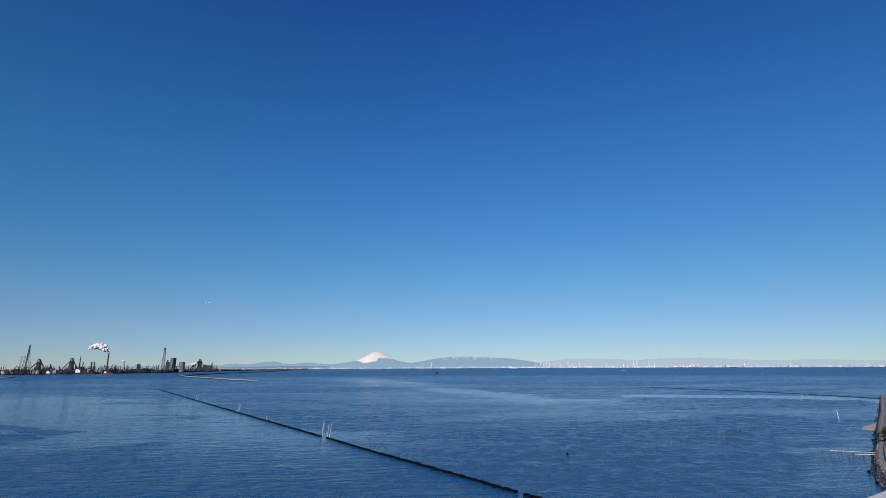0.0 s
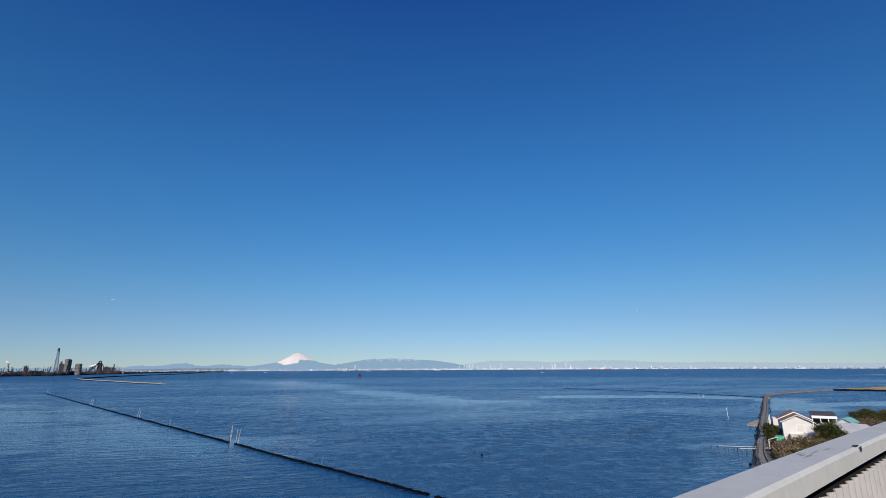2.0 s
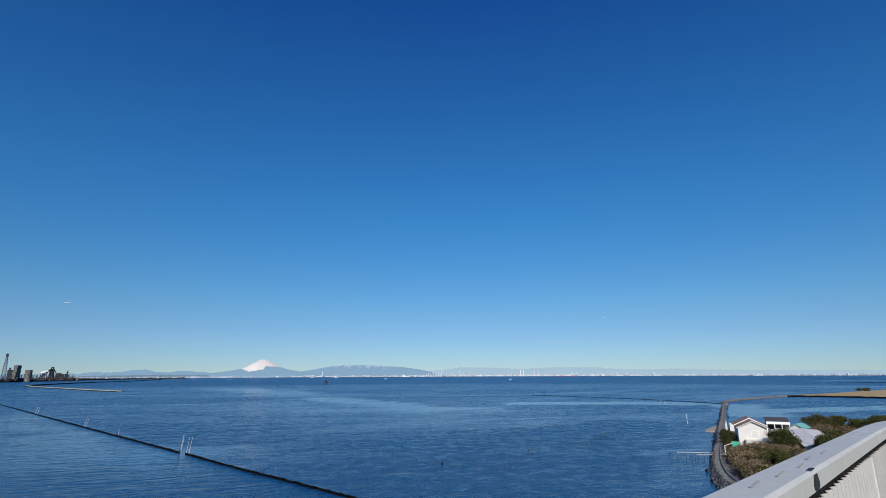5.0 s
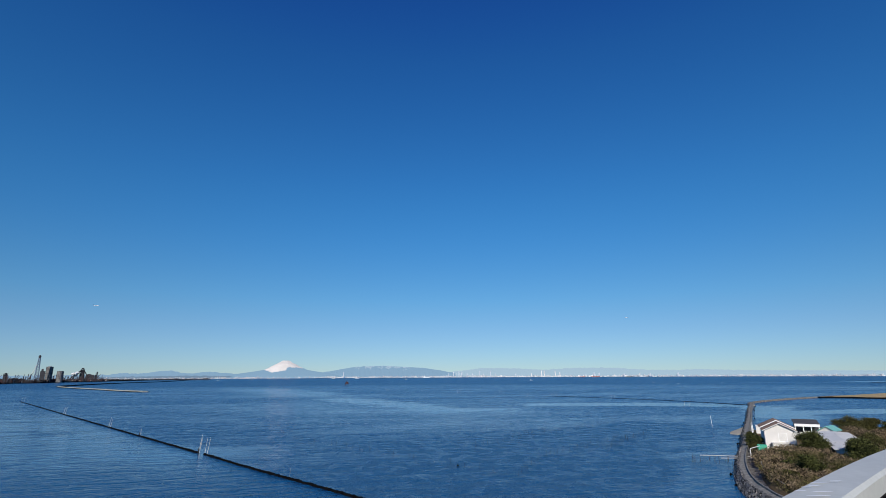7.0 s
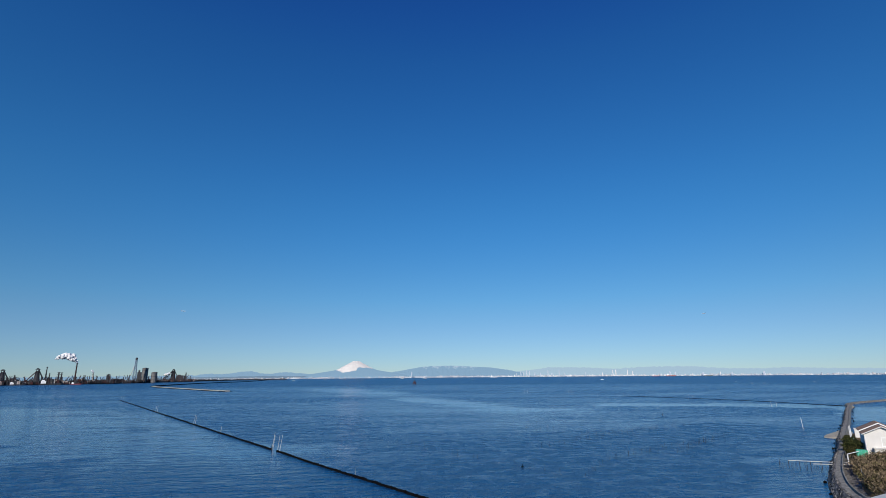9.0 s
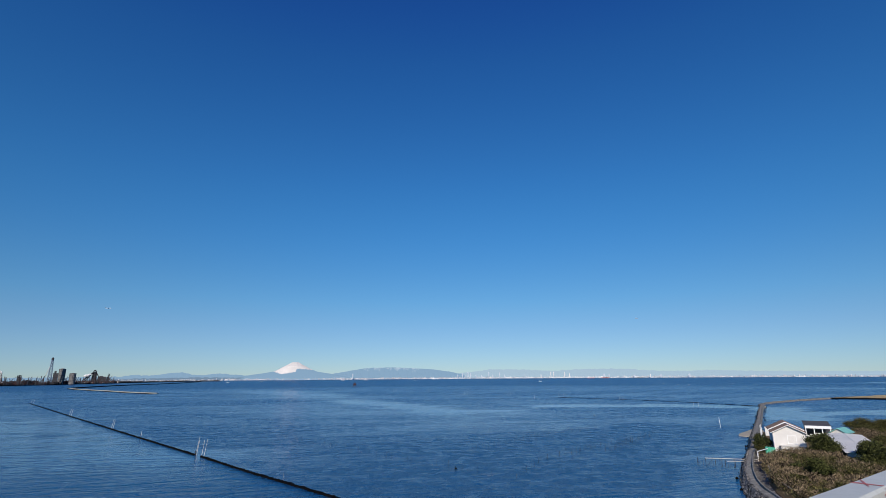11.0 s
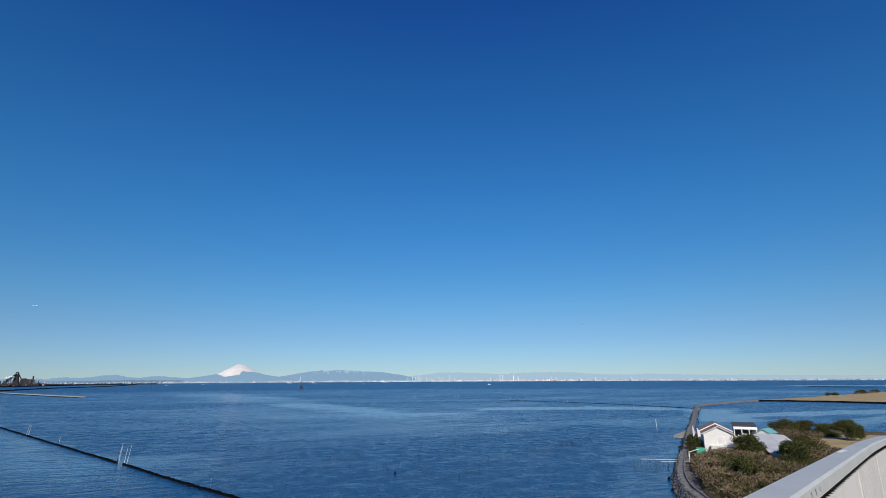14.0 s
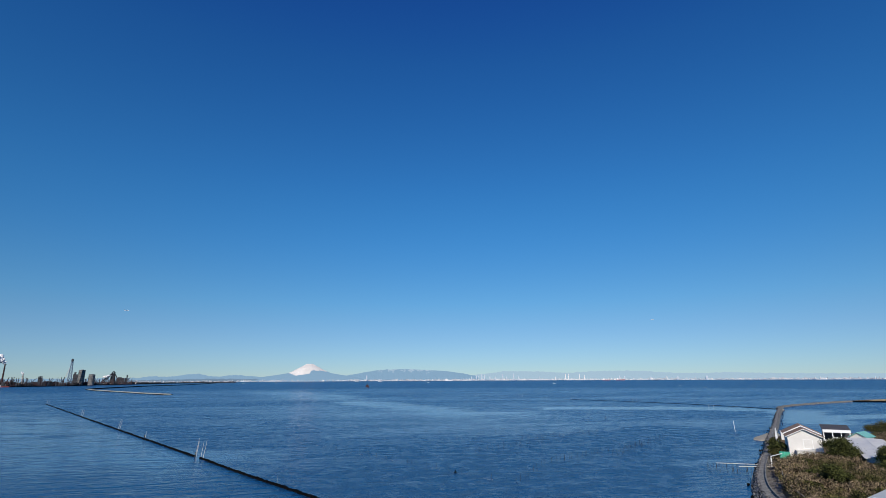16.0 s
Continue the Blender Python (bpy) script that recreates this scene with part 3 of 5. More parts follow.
def works_sheds():
    vs, fs = [], []
    mats = []
    for i in range(3400):
        az = rnd.uniform(-37, -15.6)
        shore = np.interp(az, (-40, -25, -20.5, -16.4), (WD, WD, WD + 160, WD + 560))
        d = shore + 25 + rnd.random() ** 1.5 * 330
        lift = noise.noise(Vector((az * 1.1, 3, 0))) + 0.6 * noise.noise(Vector((az * 3.7, 8, 0)))
        w, h = rnd.uniform(1.5, 11), 7 + (11 + 10 * lift) * rnd.random() ** 1.3
        if az > -21.5:
            h *= 0.75
        c = facing(az, d)
        k = len(vs)
        e = h + (w * 0.18 if rnd.random() < 0.5 else 0)
        for y in (-9, 9):
            for x, z in ((-w / 2, 2), (w / 2, 2), (w / 2, h), (0, e), (-w / 2, h)):
                vs.append(tuple(c @ Vector((x, y, z))))
        fs += [tuple(k + j for j in (0, 1, 2, 3, 4)), tuple(k + j for j in (9, 8, 7, 6, 5))] + [(k + a, k + (a + 1) % 5, k + 5 + (a + 1) % 5, k + 5 + a) for a in range(5)]
        mi = rnd.choices((0, 1, 2), (0.40, 0.48, 0.12))[0]
        mats += [mi] * 7
    for i in range(1100):
        az = rnd.uniform(-36, -16)
        d = WD + (0 if az < -21 else 400) + rnd.uniform(20, 200)
        p = facing(az, d)
        k = len(vs)
        h, r = 12 + 26 * rnd.random() ** 3, rnd.uniform(0.4, 1.4)
        lean = rnd.uniform(-22, 22) if rnd.random() < 0.4 else 0
        for z, o in ((2, 0), (h, lean)):
            for x, y in ((-r, -r), (r, -r), (r, r), (-r, r)):
                vs.append(tuple(p @ Vector((x + o, y, z))))
        fs += [(k + a, k + (a + 1) % 4, k + 4 + (a + 1) % 4, k + 4 + a) for a in range(4)] + [(k + 4, k + 5, k + 6, k + 7)]
        mats += [rnd.choice((0, 1, 1))] * 5
    me = raw("works_sheds", vs, fs, M["rust"])
    me.materials.append(M["works"])
    me.materials.append(M["pale"])
    me.polygons.foreach_set("material_index", mats)
    tagged(new("works_sheds", me), "rusty sheds, pipes and conveyors along the quay", "steelworks", kind="stuff")


works_sheds()


def blast_furnace(az, d, el, s=1.0):
    """A stove tower with its skewed down-comer, skip bridge and platforms."""
    h = at_el(d, el)
    t = thing("blast_furnace", "dark steel blast furnace tower with skewed pipes", "furnace", facing(az, d, 2), group="blast furnaces")
    bm = bmesh.new()
    tube(bm, (0, 0, 0), (0, 0, h * 0.62), 12 * s, 8 * s, 12)
    tube(bm, (0, 0, h * 0.6), (0, 0, h * 0.84), 8 * s, 5 * s, 12)
    part("furnace_body", bm, M["works"], t)
    bm = bmesh.new()
    for x in (-7 * s, 7 * s):
        for y in (-6, 6):
            tube(bm, (x, y, 0), (x * 0.7, y, h * 0.95), 0.9, n=4)
    for k in range(6):
        z = h * (0.2 + 0.14 * k)
        box(bm, -8.5 * s, 8.5 * s, -7, 7, z, z + 1.4)
    box(bm, -5 * s, 4 * s, -4, 4, h * 0.93, h)
    part("frame", bm, M["works"], t)
    bm = bmesh.new()
    tube(bm, (2 * s, 0, h * 0.92), (17 * s, 0, h * 0.45), 2.2, n=8)
    tube(bm, (17 * s, 0, h * 0.47), (18 * s, 0, 2), 3.4, n=8)
    part("down_comer", bm, M["works"], t)
    bm = bmesh.new()
    tube(bm, (-4 * s, -2, h * 0.8), (-42 * s, -2, 1), 1.8, n=4)
    part("skip_bridge", bm, M["rust"], t)
    bm = bmesh.new()
    for k in range(3):
        tube(bm, (26 * s + 8 * k, 0, 0), (26 * s + 8 * k, 0, h * 0.42), 3.2, n=10)
    part("stoves", bm, M["works"], t)


blast_furnace(-30.42, WD + 60, 0.67)
blast_furnace(-28.11, WD + 60, 0.77)
blast_furnace(-17.61, WD + 640, 0.68, 1.15)


def stack(az, d, el, r, mat="works", lean=0.0, label="tall dark works chimney"):
    h = at_el(d, el)
    t = thing("chimney", label, "chimney", facing(az, d, 2), group="works chimneys")
    part("flue", tube(bmesh.new(), (-lean, 0, 0), (0, 0, h - 2), r * 1.25, r * 0.8, 12), M[mat], t)
    for k in (0.55, 0.8, 0.97):
        part("gallery", tube(bmesh.new(), (-lean * (1 - k), 0, (h - 2) * k), (-lean * (1 - k), 0, (h - 2) * k + 1.2), r * 1.9, n=12), M["works"], t)


stack(-25.4, WD + 80, 1.29, 2.6, "rust", 0)
stack(-27.5, WD + 80, 0.93, 2.0, "works", 0)
stack(-26.61, WD + 100, 0.47, 3.0)
stack(-26.4, WD + 100, 0.45, 2.4)
stack(-24.09, WD + 60, 0.42, 2.2, "pale", label="short pale works chimney")
stack(-16.5, WD + 620, 0.38, 3.0)
stack(-29.6, WD + 100, 0.26, 2.2)
stack(-27.25, WD + 100, 0.42, 1.8)
stack(-16.62, WD + 620, 0.10, 3.4)
stack(-22.88, WD + 90, 0.28, 4.0)
stack(-23.0, WD + 100, 0.22, 2.0)


def leaning_crane():
    """The raised boom of a quay unloader with its stays and legs."""
    d = WD + 40
    h = at_el(d, 1.91)
    t = thing("quay_crane", "dark raised crane boom with stays", "crane", facing(-31.5, d, 2))
    bm = bmesh.new()
    for x in (-1.6, 1.6):
        tube(bm, (x + 8, 0, 14), (x + 13, 0, h - 2), 1.3, n=4)
    for k in range(14):
        f0, f1 = k / 14, (k + 1) / 14
        tube(bm, (6.4 + 5 * f0, 0, 14 + (h - 16) * f0), (9.6 + 5 * f1, 0, 14 + (h - 16) * f1), 0.7, n=4)
    part("boom", bm, M["works"], t)
    bm = bmesh.new()
    for x in (-26, -8, 12):
        tube(bm, (x, 0, 0), (x * 0.7 - 4, 0, 26), 1.3, n=4)
    box(bm, -30, 16, -5, 5, 14, 18)
    part("portal", bm, M["rust"], t)
    bm = bmesh.new()
    tube(bm, (13, 0, h - 3), (24, 0, 14), 0.6, n=4)
    tube(bm, (13, 0, h - 3), (18, 0, 14), 0.5, n=4)
    part("stay", bm, M["works"], t)


leaning_crane()


def pale_crane(az, el, lean):
    """A far raised boom seen pale through the haze: two chords and their lacing."""
    d = WD + 330
    h = at_el(d, el) - 2
    t = thing("quay_crane", "pale raised crane boom behind the quay", "crane", facing(az, d, 2), group="pale cranes")
    bm = bmesh.new()
    for x in (-2.2, 2.2):
        tube(bm, (x, 0, 0), (x * 0.6 + lean, 0, h), 0.7, n=4)
    part("boom", bm, M["holder"], t)
    bm = bmesh.new()
    for k in range(12):
        f0, f1 = k / 12, (k + 1) / 12
        tube(bm, (-2.2 + lean * f0, 0, h * f0), (2.2 + lean * f1, 0, h * f1), 0.4, n=4)
    part("lacing", bm, M["holder"], t)


pale_crane(-31.7, 0.98, 3.0)
pale_crane(-31.5, 1.0, 3.0)
pale_crane(-30.9, 0.5, -5.0)


def lattice_tower():
    d = WD + 200
    h = at_el(d, 1.81) - 2
    t = thing("lattice_tower", "blue-grey steel lattice tower with a braced mast", "tower", facing(-20.83, d, 2))
    bm = bmesh.new()
    for x, y in ((-8, -6), (8, -6), (-8, 6), (8, 6)):
        tube(bm, (x, y, 0), (x * 0.32, y * 0.32, h * 0.9), 2.1, n=4)
    part("leg_frame", bm, M["towerblue"], t)
    bm = bmesh.new()
    for k in range(9):
        f0, f1 = k / 9 * 0.9, (k + 1) / 9 * 0.9
        a, b = 8 * (1 - f0 * 0.75), 8 * (1 - f1 * 0.75)
        tube(bm, (-a, -5, h * f0), (b, -5, h * f1), 0.85, n=4)
        tube(bm, (a, -5, h * f0), (-b, -5, h * f1), 0.85, n=4)
        box(bm, -b, b, -4, 4, h * f1 - 0.5, h * f1 + 0.5)
    part("bracing", bm, M["towerblue"], t)
    bm = bmesh.new()
    tube(bm, (0, 0, h * 0.88), (0, 0, h * 0.97), 4.5, 5.0, 10)
    tube(bm, (0, 0, h * 0.97), (0, 0, h), 5.0, 1.0, 10)
    part("head", bm, M["works"], t)
    part("strut", tube(bmesh.new(), (-26, 0, 0), (-3, 0, h * 0.72), 1.0, n=4), M["bamboo"], t, "pale slanting strut")


lattice_tower()


def gas_holder(az, d, el, r):
    h = at_el(d, el) - 2
    t = thing("gas_holder", "grey cylindrical gas holder with ribbed sides", "gas holder", facing(az, d, 2), group="gas holders")
    part("shell", tube(bmesh.new(), (0, 0, 0), (0, 0, h * 0.95), r, n=28), M["holder"], t)
    part("dome", tube(bmesh.new(), (0, 0, h * 0.95), (0, 0, h), r, r * 0.35, n=28), M["holder"], t)
    bm = bmesh.new()
    for k in range(16):
        a = 2 * math.pi * k / 16
        tube(bm, (math.cos(a) * r * 1.01, math.sin(a) * r * 1.01, 0), (math.cos(a) * r * 1.02, math.sin(a) * r * 1.02, h * 0.97), 0.55, n=4)
    part("ribs", bm, M["works"], t)
    for k in (0.3, 0.55, 0.8, 0.95):
        part("walkway", tube(bmesh.new(), (0, 0, h * k), (0, 0, h * k + 1), r * 1.04, n=28), M["works"], t)


gas_holder(-20.0, WD + 260, 0.86, 12)
gas_holder(-19.2, WD + 180, 0.46, 11.5)
bm = boxes((-16, 16, -8, 8, 0, 32), (-14, 3, -6, 6, 32, 36))
for k in range(5):
    box(bm, -17, 17, -9, 9, 5 + 6.4 * k, 6 + 6.4 * k)
solid("plant_hall", bm, M["works"], "dark steel plant hall beside the blast furnace", "hall", facing(-16.98, WD + 640, 2))
bm = bmesh.new()
tube(bm, (0, 0, 0), (-46, 0, -46), 3.0, n=4)
for k in range(5):
    tube(bm, (-8.0 * k, 0, -8.0 * k), (-8.0 * k, 0, -58), 0.7, n=4)
solid("conveyor", bm, M["works"], "dark slanting conveyor bridge up to the furnace", "conveyor", facing(-17.66, WD + 630, 60))
bm = boxes((-9, 9, -8, 8, 0, 48), (-6, 2, -5, 5, 48, 58))
for k in range(6):
    box(bm, -10, 10, -9, 9, 6 + 8 * k, 7.2 + 8 * k)
solid("plant_tower", bm, M["works"], "dark steel plant tower beside the gas holder", "tower", facing(-20.45, WD + 340, 2))


def steam(az, d, lumps, label, seed):
    """Steam drifting off a stack: many small overlapping puffs in one ragged mesh."""
    r = random.Random(seed)
    bm = bmesh.new()
    for x, z, s, n in lumps:
        for k in range(n * 2):
            c = Vector((x + r.gauss(0, s * 0.75), r.uniform(-s, s), z + r.gauss(0, s * 0.42)))
            q = s * r.uniform(0.3, 0.8)
            out = bmesh.ops.create_icosphere(bm, subdivisions=2, radius=q, matrix=Matrix.Translation(c))
            for v in out["verts"]:
                v.co += (v.co - c) * 0.5 * noise.noise(v.co * (1.4 / q) + Vector((seed, 0, 0)))
    solid("steam_plume", bm, M["steam"], label, "steam", facing(az, d), kind="stuff", smooth=True)


k0 = WD + 90
steam(-25.42, k0, [(-1, at_el(k0, 1.33), 2.2, 10), (-5, at_el(k0, 1.43), 4, 14), (-14, at_el(k0, 1.62), 7, 24), (-26, at_el(k0, 1.82), 9, 34), (-40, at_el(k0, 1.92), 8.5, 26), (-55, at_el(k0, 1.78), 7, 14), (-70, at_el(k0, 1.68), 4.5, 7)],
      "white steam drifting from the works chimney", 2)
steam(-24.09, WD + 65, [(0, at_el(WD, 0.47), 1.8, 8), (-2, at_el(WD, 0.54), 2.2, 8), (-5, at_el(WD, 0.62), 2.2, 6)], "thin curl of white steam over the works", 5)
steam(-17.9, WD + 620, [(-4, at_el(WD + 600, 0.30), 5, 9), (-14, at_el(WD + 600, 0.22), 6, 10), (-24, at_el(WD + 600, 0.2), 5, 6)], "faint steam beside the blast furnace", 7)



def ship(p, turn, length, hull="red", label="small cargo ship on the bay"):
    t = thing("ship", label, "ship", pose(p[0], p[1], 0, 0, 0, turn), group="vessels")
    w, L = length * 0.16, length
    bm = bmesh.new()
    lo = [bm.verts.new(q) for q in ((-L / 2, -w * 0.4, -0.3), (L * 0.38, -w * 0.4, -0.3), (L * 0.45, 0, -0.3), (L * 0.38, w * 0.4, -0.3), (-L / 2, w * 0.4, -0.3))]
    hi = [bm.verts.new(q) for q in ((-L / 2, -w / 2, L * 0.07), (L * 0.4, -w / 2, L * 0.08), (L / 2, 0, L * 0.1), (L * 0.4, w / 2, L * 0.08), (-L / 2, w / 2, L * 0.07))]
    bm.faces.new(hi)
    for i in range(5):
        bm.faces.new((lo[i], lo[(i + 1) % 5], hi[(i + 1) % 5], hi[i]))
    part("hull", bm, M[hull], t)
    part("cabin", boxes((-L * 0.42, -L * 0.22, -w * 0.4, w * 0.4, L * 0.06, L * 0.19), (-L * 0.4, -L * 0.28, -w * 0.3, w * 0.3, L * 0.19, L * 0.24)), M["trim"], t, "white cabin")
    part("mast", tube(bmesh.new(), (L * 0.1, 0, L * 0.05), (L * 0.1, 0, L * 0.28), L * 0.008, n=5), M["steel"], t)


for az, d, L, hull in ((-29.3, WD - 30, 55, "works"), (-27.0, WD - 36, 80, "works"), (-25.2, WD - 34, 40, "red"), (-21.5, WD + 120, 30, "works")):
    p = polar(az, d)
    ship(p, 90 - az - 90, L, hull, "dark freighter moored along the works quay")
for az, d, L, hull in ((5.2, 3900, 26, "trim"), (7.7, 3800, 30, "trim"), (15.2, 4300, 60, "trim"), (31.8, 4300, 60, "red"), (33.2, 4350, 70, "red"), (36.5, 4200, 60, "works")):
    p = polar(az, d)
    ship(p, -az, L, hull)
for az, d, L in ((13.0, 2900, 14), (26.6, 2300, 14), (38.9, 1750, 6), (41.2, 1500, 5), (40.2, 1500, 4), (45.0, 1700, 5), (-6.2, 3000, 16), (-3.0, 3200, 16)):
    p = polar(az, d)
    ship(p, -az + 20, L, "trim", "small white fishing boat on the bay")


def marker(p):
    t = thing("sea_marker", "rusty brown navigation marker standing in the bay", "marker", pose(p[0], p[1], 0))
    bm = bmesh.new()
    for x, y in ((-4, -4), (4, -4), (-4, 4), (4, 4)):
        tube(bm, (x, y, -1), (x * 0.5, y * 0.5, 8), 0.5, n=5)
    part("leg", bm, M["rust"], t)
    part("platform", boxes((-5, 5, -5, 5, 4, 5.2), (-3, 3, -3, 3, 5.2, 9)), M["rust"], t)
    part("lamp", tube(bmesh.new(), (0, 0, 9), (0, 0, 12.5), 0.8, 0.4), M["works"], t)


marker((166.9, 1412.8))


def aeroplane(az, el, d, turn):
    p = polar(az, d, at_el(d, el))
    t = thing("aeroplane", "small white airliner in level flight", "aeroplane", pose(p.x, p.y, p.z, 0, 0, turn), group="aeroplanes")
    bm = bmesh.new()
    tube(bm, (-14, 0, 0), (13, 0, 0), 1.9, n=12)
    tube(bm, (13, 0, 0), (17, 0, -0.3), 1.9, 0.5, 12)
    tube(bm, (-14, 0, 0), (-20, 0, 0.9), 1.9, 0.4, 12)
    part("fuselage", bm, M["bird"], t, smooth=False)
    for s in (-1, 1):
        bm = prism([(4, 0), (-2, s * 17), (-4, s * 17), (-3, 0)], -0.9, -0.5)
        part("wing", bm, M["bird"], t)
        part("engine", tube(bmesh.new(), (-1, s * 5.5, -1.8), (3.4, s * 5.5, -1.8), 1.1, n=10), M["works"], t)
    bm = bmesh.new()
    f = [(-15, 0, 1.4), (-19.5, 0, 7), (-21, 0, 7), (-20, 0, 0.8)]
    for y in (-0.2, 0.2):
        bm.faces.new([bm.verts.new((x, y, z)) for x, _, z in f])
    part("fin", bm, M["works"], t)


aeroplane(-17.4, 6.38, 4700, 4)
aeroplane(36.8, 5.7, 4700, 188)

# ---- breakwaters, weirs, stakes ----
def dyke(name, pts, half, h, mat, label, category, step=6.0, rough=0.12):
    line = smooth_line(pts, step)
    return solid(name, sweep(line, [(-half * 1.5, -0.6), (-half, h), (half, h), (half * 1.5, -0.6)], rough), mat, label, category, kind="structure")


BREAK = [(-567, 1640), (-509, 1510), (-414, 1339), (-347, 1225), (-280, 1105), (-220, 1016)]
dyke("breakwater", BREAK, 3.6, 2.0, M["paleconcrete"], "low pale concrete breakwater", "breakwater", 25)
dyke("breakwater_foot", BREAK, 6.5, 0.9, M["darkstone"], "dark stone foot of the breakwater", "breakwater", 25)
dyke("breakwater", [(-560, 1640), (-578, 1760), (-585, 2200), (-520, 2700), (-560, 3600)], 7, 2.4, M["darkstone"], "long dark stone breakwater", "breakwater", 60)
dyke("breakwater", [(-965, 1490), (-1030, 1640)], 6, 1.6, M["paleconcrete"], "stub of a grey breakwater", "breakwater", 25)
dyke("breakwater_foot", [(-962, 1484), (-1032, 1645)], 9, 0.8, M["darkstone"], "dark stone foot of the breakwater stub", "breakwater", 25)
dyke("breakwater", [(1452, 972), (1478, 905), (1505, 835)], 3.0, 1.1, M["darkstone"], "thin dark breakwater off the reclaimed land", "breakwater", 40)
W1 = smooth_line([(-270.8, 698.1), (-143.3, 451), (-84.5, 337), (-21.7, 215.9)], 5)
W2 = smooth_line([(-18.9, 211.2), (-1.1, 175.6), (17.3, 141.2), (30.3, 115.8)], 0.9)
W3 = smooth_line([(31.4, 113.6), (38.6, 99.8), (52, 78)], 0.9)
WS = [(-0.62, -0.5), (-0.45, 0.34), (0.45, 0.38), (0.62, -0.5)]
solid("weir", sweep(W1, WS, 0.14), M["darkstone"], "low dark stone weir in the shallows", "weir", kind="structure")
solid("weir", sweep(W2, WS, 0.2, 5), M["darkstone"], "low dark stone weir in the shallows", "weir", kind="structure")
solid("weir", sweep(W3, WS, 0.2, 6), M["darkstone"], "low dark stone weir beyond a breach", "weir", kind="structure")
solid("weir", sweep(smooth_line([(327, 596), (360, 522), (384, 442), (392, 365)], 6), [(-0.9, -0.5), (-0.6, 0.3), (0.6, 0.3), (0.9, -0.5)], 0.12, 7), M["darkstone"], "thin dark weir running out from the sea wall", "weir", kind="structure")


def pole(p, h, r, lean=(0, 0), mat="bamboo", name="bamboo_pole", label="pale bamboo pole standing in the shallows", group="bamboo poles"):
    solid(name, tube(bmesh.new(), (0, 0, -1.0), (lean[0], lean[1], h), r, r * 0.6), M[mat], label, "pole", pose(p[0], p[1], 0), group=group)


pole((-21.7, 216.5), 6.2, 0.10, (0.9, 0.2))
pole((-21.3, 216.0), 5.2, 0.085, (0.7, -0.1))
pole((-19.0, 211.8), 5.4, 0.09, (0.6, 0.2))
pole((-18.2, 211.2), 5.8, 0.09, (0.9, 0.1))
pole((9.5, 157.5), 2.6, 0.03, (0.2, 0.0))
for x, y, h, lean in ((-56.5, 285, 3.4, 0.3), (-84.2, 337, 5.8, 1.0), (-82.2, 333, 5.4, 0.8), (-150, 466, 5.0, 0.9), (-147, 461, 5.2, 0.7), (-270, 698, 5.6, 1.0), (-263, 686, 5.4, 1.0),
                      (181, 926, 6.0, 0), (186, 924, 6.0, 0), (233, 875, 6.0, 0), (250, 732, 5.4, 0), (254, 731, 5.4, 0), (301, 695, 5.5, 0), (305.5, 694, 5.5, 0), (291, 587, 5.0, 0), (327.5, 594, 5.6, 0), (333, 592, 5.0, 0), (358.7, 514, 4.8, 0), (362.6, 513, 4.4, 0), (341, 382, 4.0, 0), (345, 381, 4.0, 0)):
    pole((x, y), h * 0.9, 0.10, (lean, 0.0))
for x, y in ((-56.7, 284.6), (-21.6, 216), (-155, 476), (207, 322), (-250, 560)):
    pole((x, y), 1.5, 0.2, mat="stake", name="dark_stump", label="short dark stump standing in the shallows", group="stumps")
pole((223, 230), 5.2, 0.11, (-0.2, 0.25), "trim", label="tall white pole standing in the shallows")

stake = tube(bmesh.new(), (0, 0, -0.8), (0.08, 0, 2.1), 0.05, 0.04, 4)
stake_ob = solid("net_stake", stake, M["stake"], "thin dark net stake in the shallows", "stake", pose(13.4, 248.8, 0), group="net stakes")
rnd = random.Random(31)
LINES = (((13.4, 248.8), (67.2, 143.0), 22), ((69.5, 140.0), (92, 168), 8), ((92, 168), (150, 200), 34), ((68.9, 334), (116.8, 264), 14), ((110, 230), (160, 250), 26), ((120, 175), (170, 215), 26), ((-51, 395), (14, 256), 10), ((100, 215), (190, 265), 22), ((95, 250), (150, 290), 14), ((30, 300), (110, 250), 14), ((76, 196), (118, 222), 14), ((-60, 430), (20, 350), 10))
for a, b, n in LINES:
    for i in range(n):
        f = (i + rnd.uniform(-0.2, 0.2)) / n
        copy_thing(stake_ob, pose(a[0] + (b[0] - a[0]) * f + rnd.uniform(-0.6, 0.6), a[1] + (b[1] - a[1]) * f + rnd.uniform(-0.6, 0.6), rnd.uniform(-0.7, 0.1), rnd.uniform(-4, 4), rnd.uniform(-4, 4), rnd.uniform(0, 360)))
bm = bmesh.new()
for a, b, n in (LINES[0], LINES[3]):
    for i in range(n * 2):
        f = rnd.random()
        bmesh.ops.create_icosphere(bm, subdivisions=1, radius=rnd.uniform(0.05, 0.09), matrix=Matrix.Translation((a[0] + (b[0] - a[0]) * f + rnd.gauss(0, 0.3), a[1] + (b[1] - a[1]) * f + rnd.gauss(0, 0.3), 0.05)))
solid("net_floats", bm, M["float"], "small white net floats strung along the stakes", "floats", kind="stuff")
bm = bmesh.new()
bmesh.ops.create_icosphere(bm, subdivisions=2, radius=0.36, matrix=Matrix.Diagonal((1, 1, 0.9, 1)))
tube(bm, (0, 0, 0.3), (0, 0, 0.7), 0.08)
solid("buoy", bm, M["darkstone"], "round dark mooring buoy", "buoy", pose(58.7, 159.8, 0.2), smooth=False)

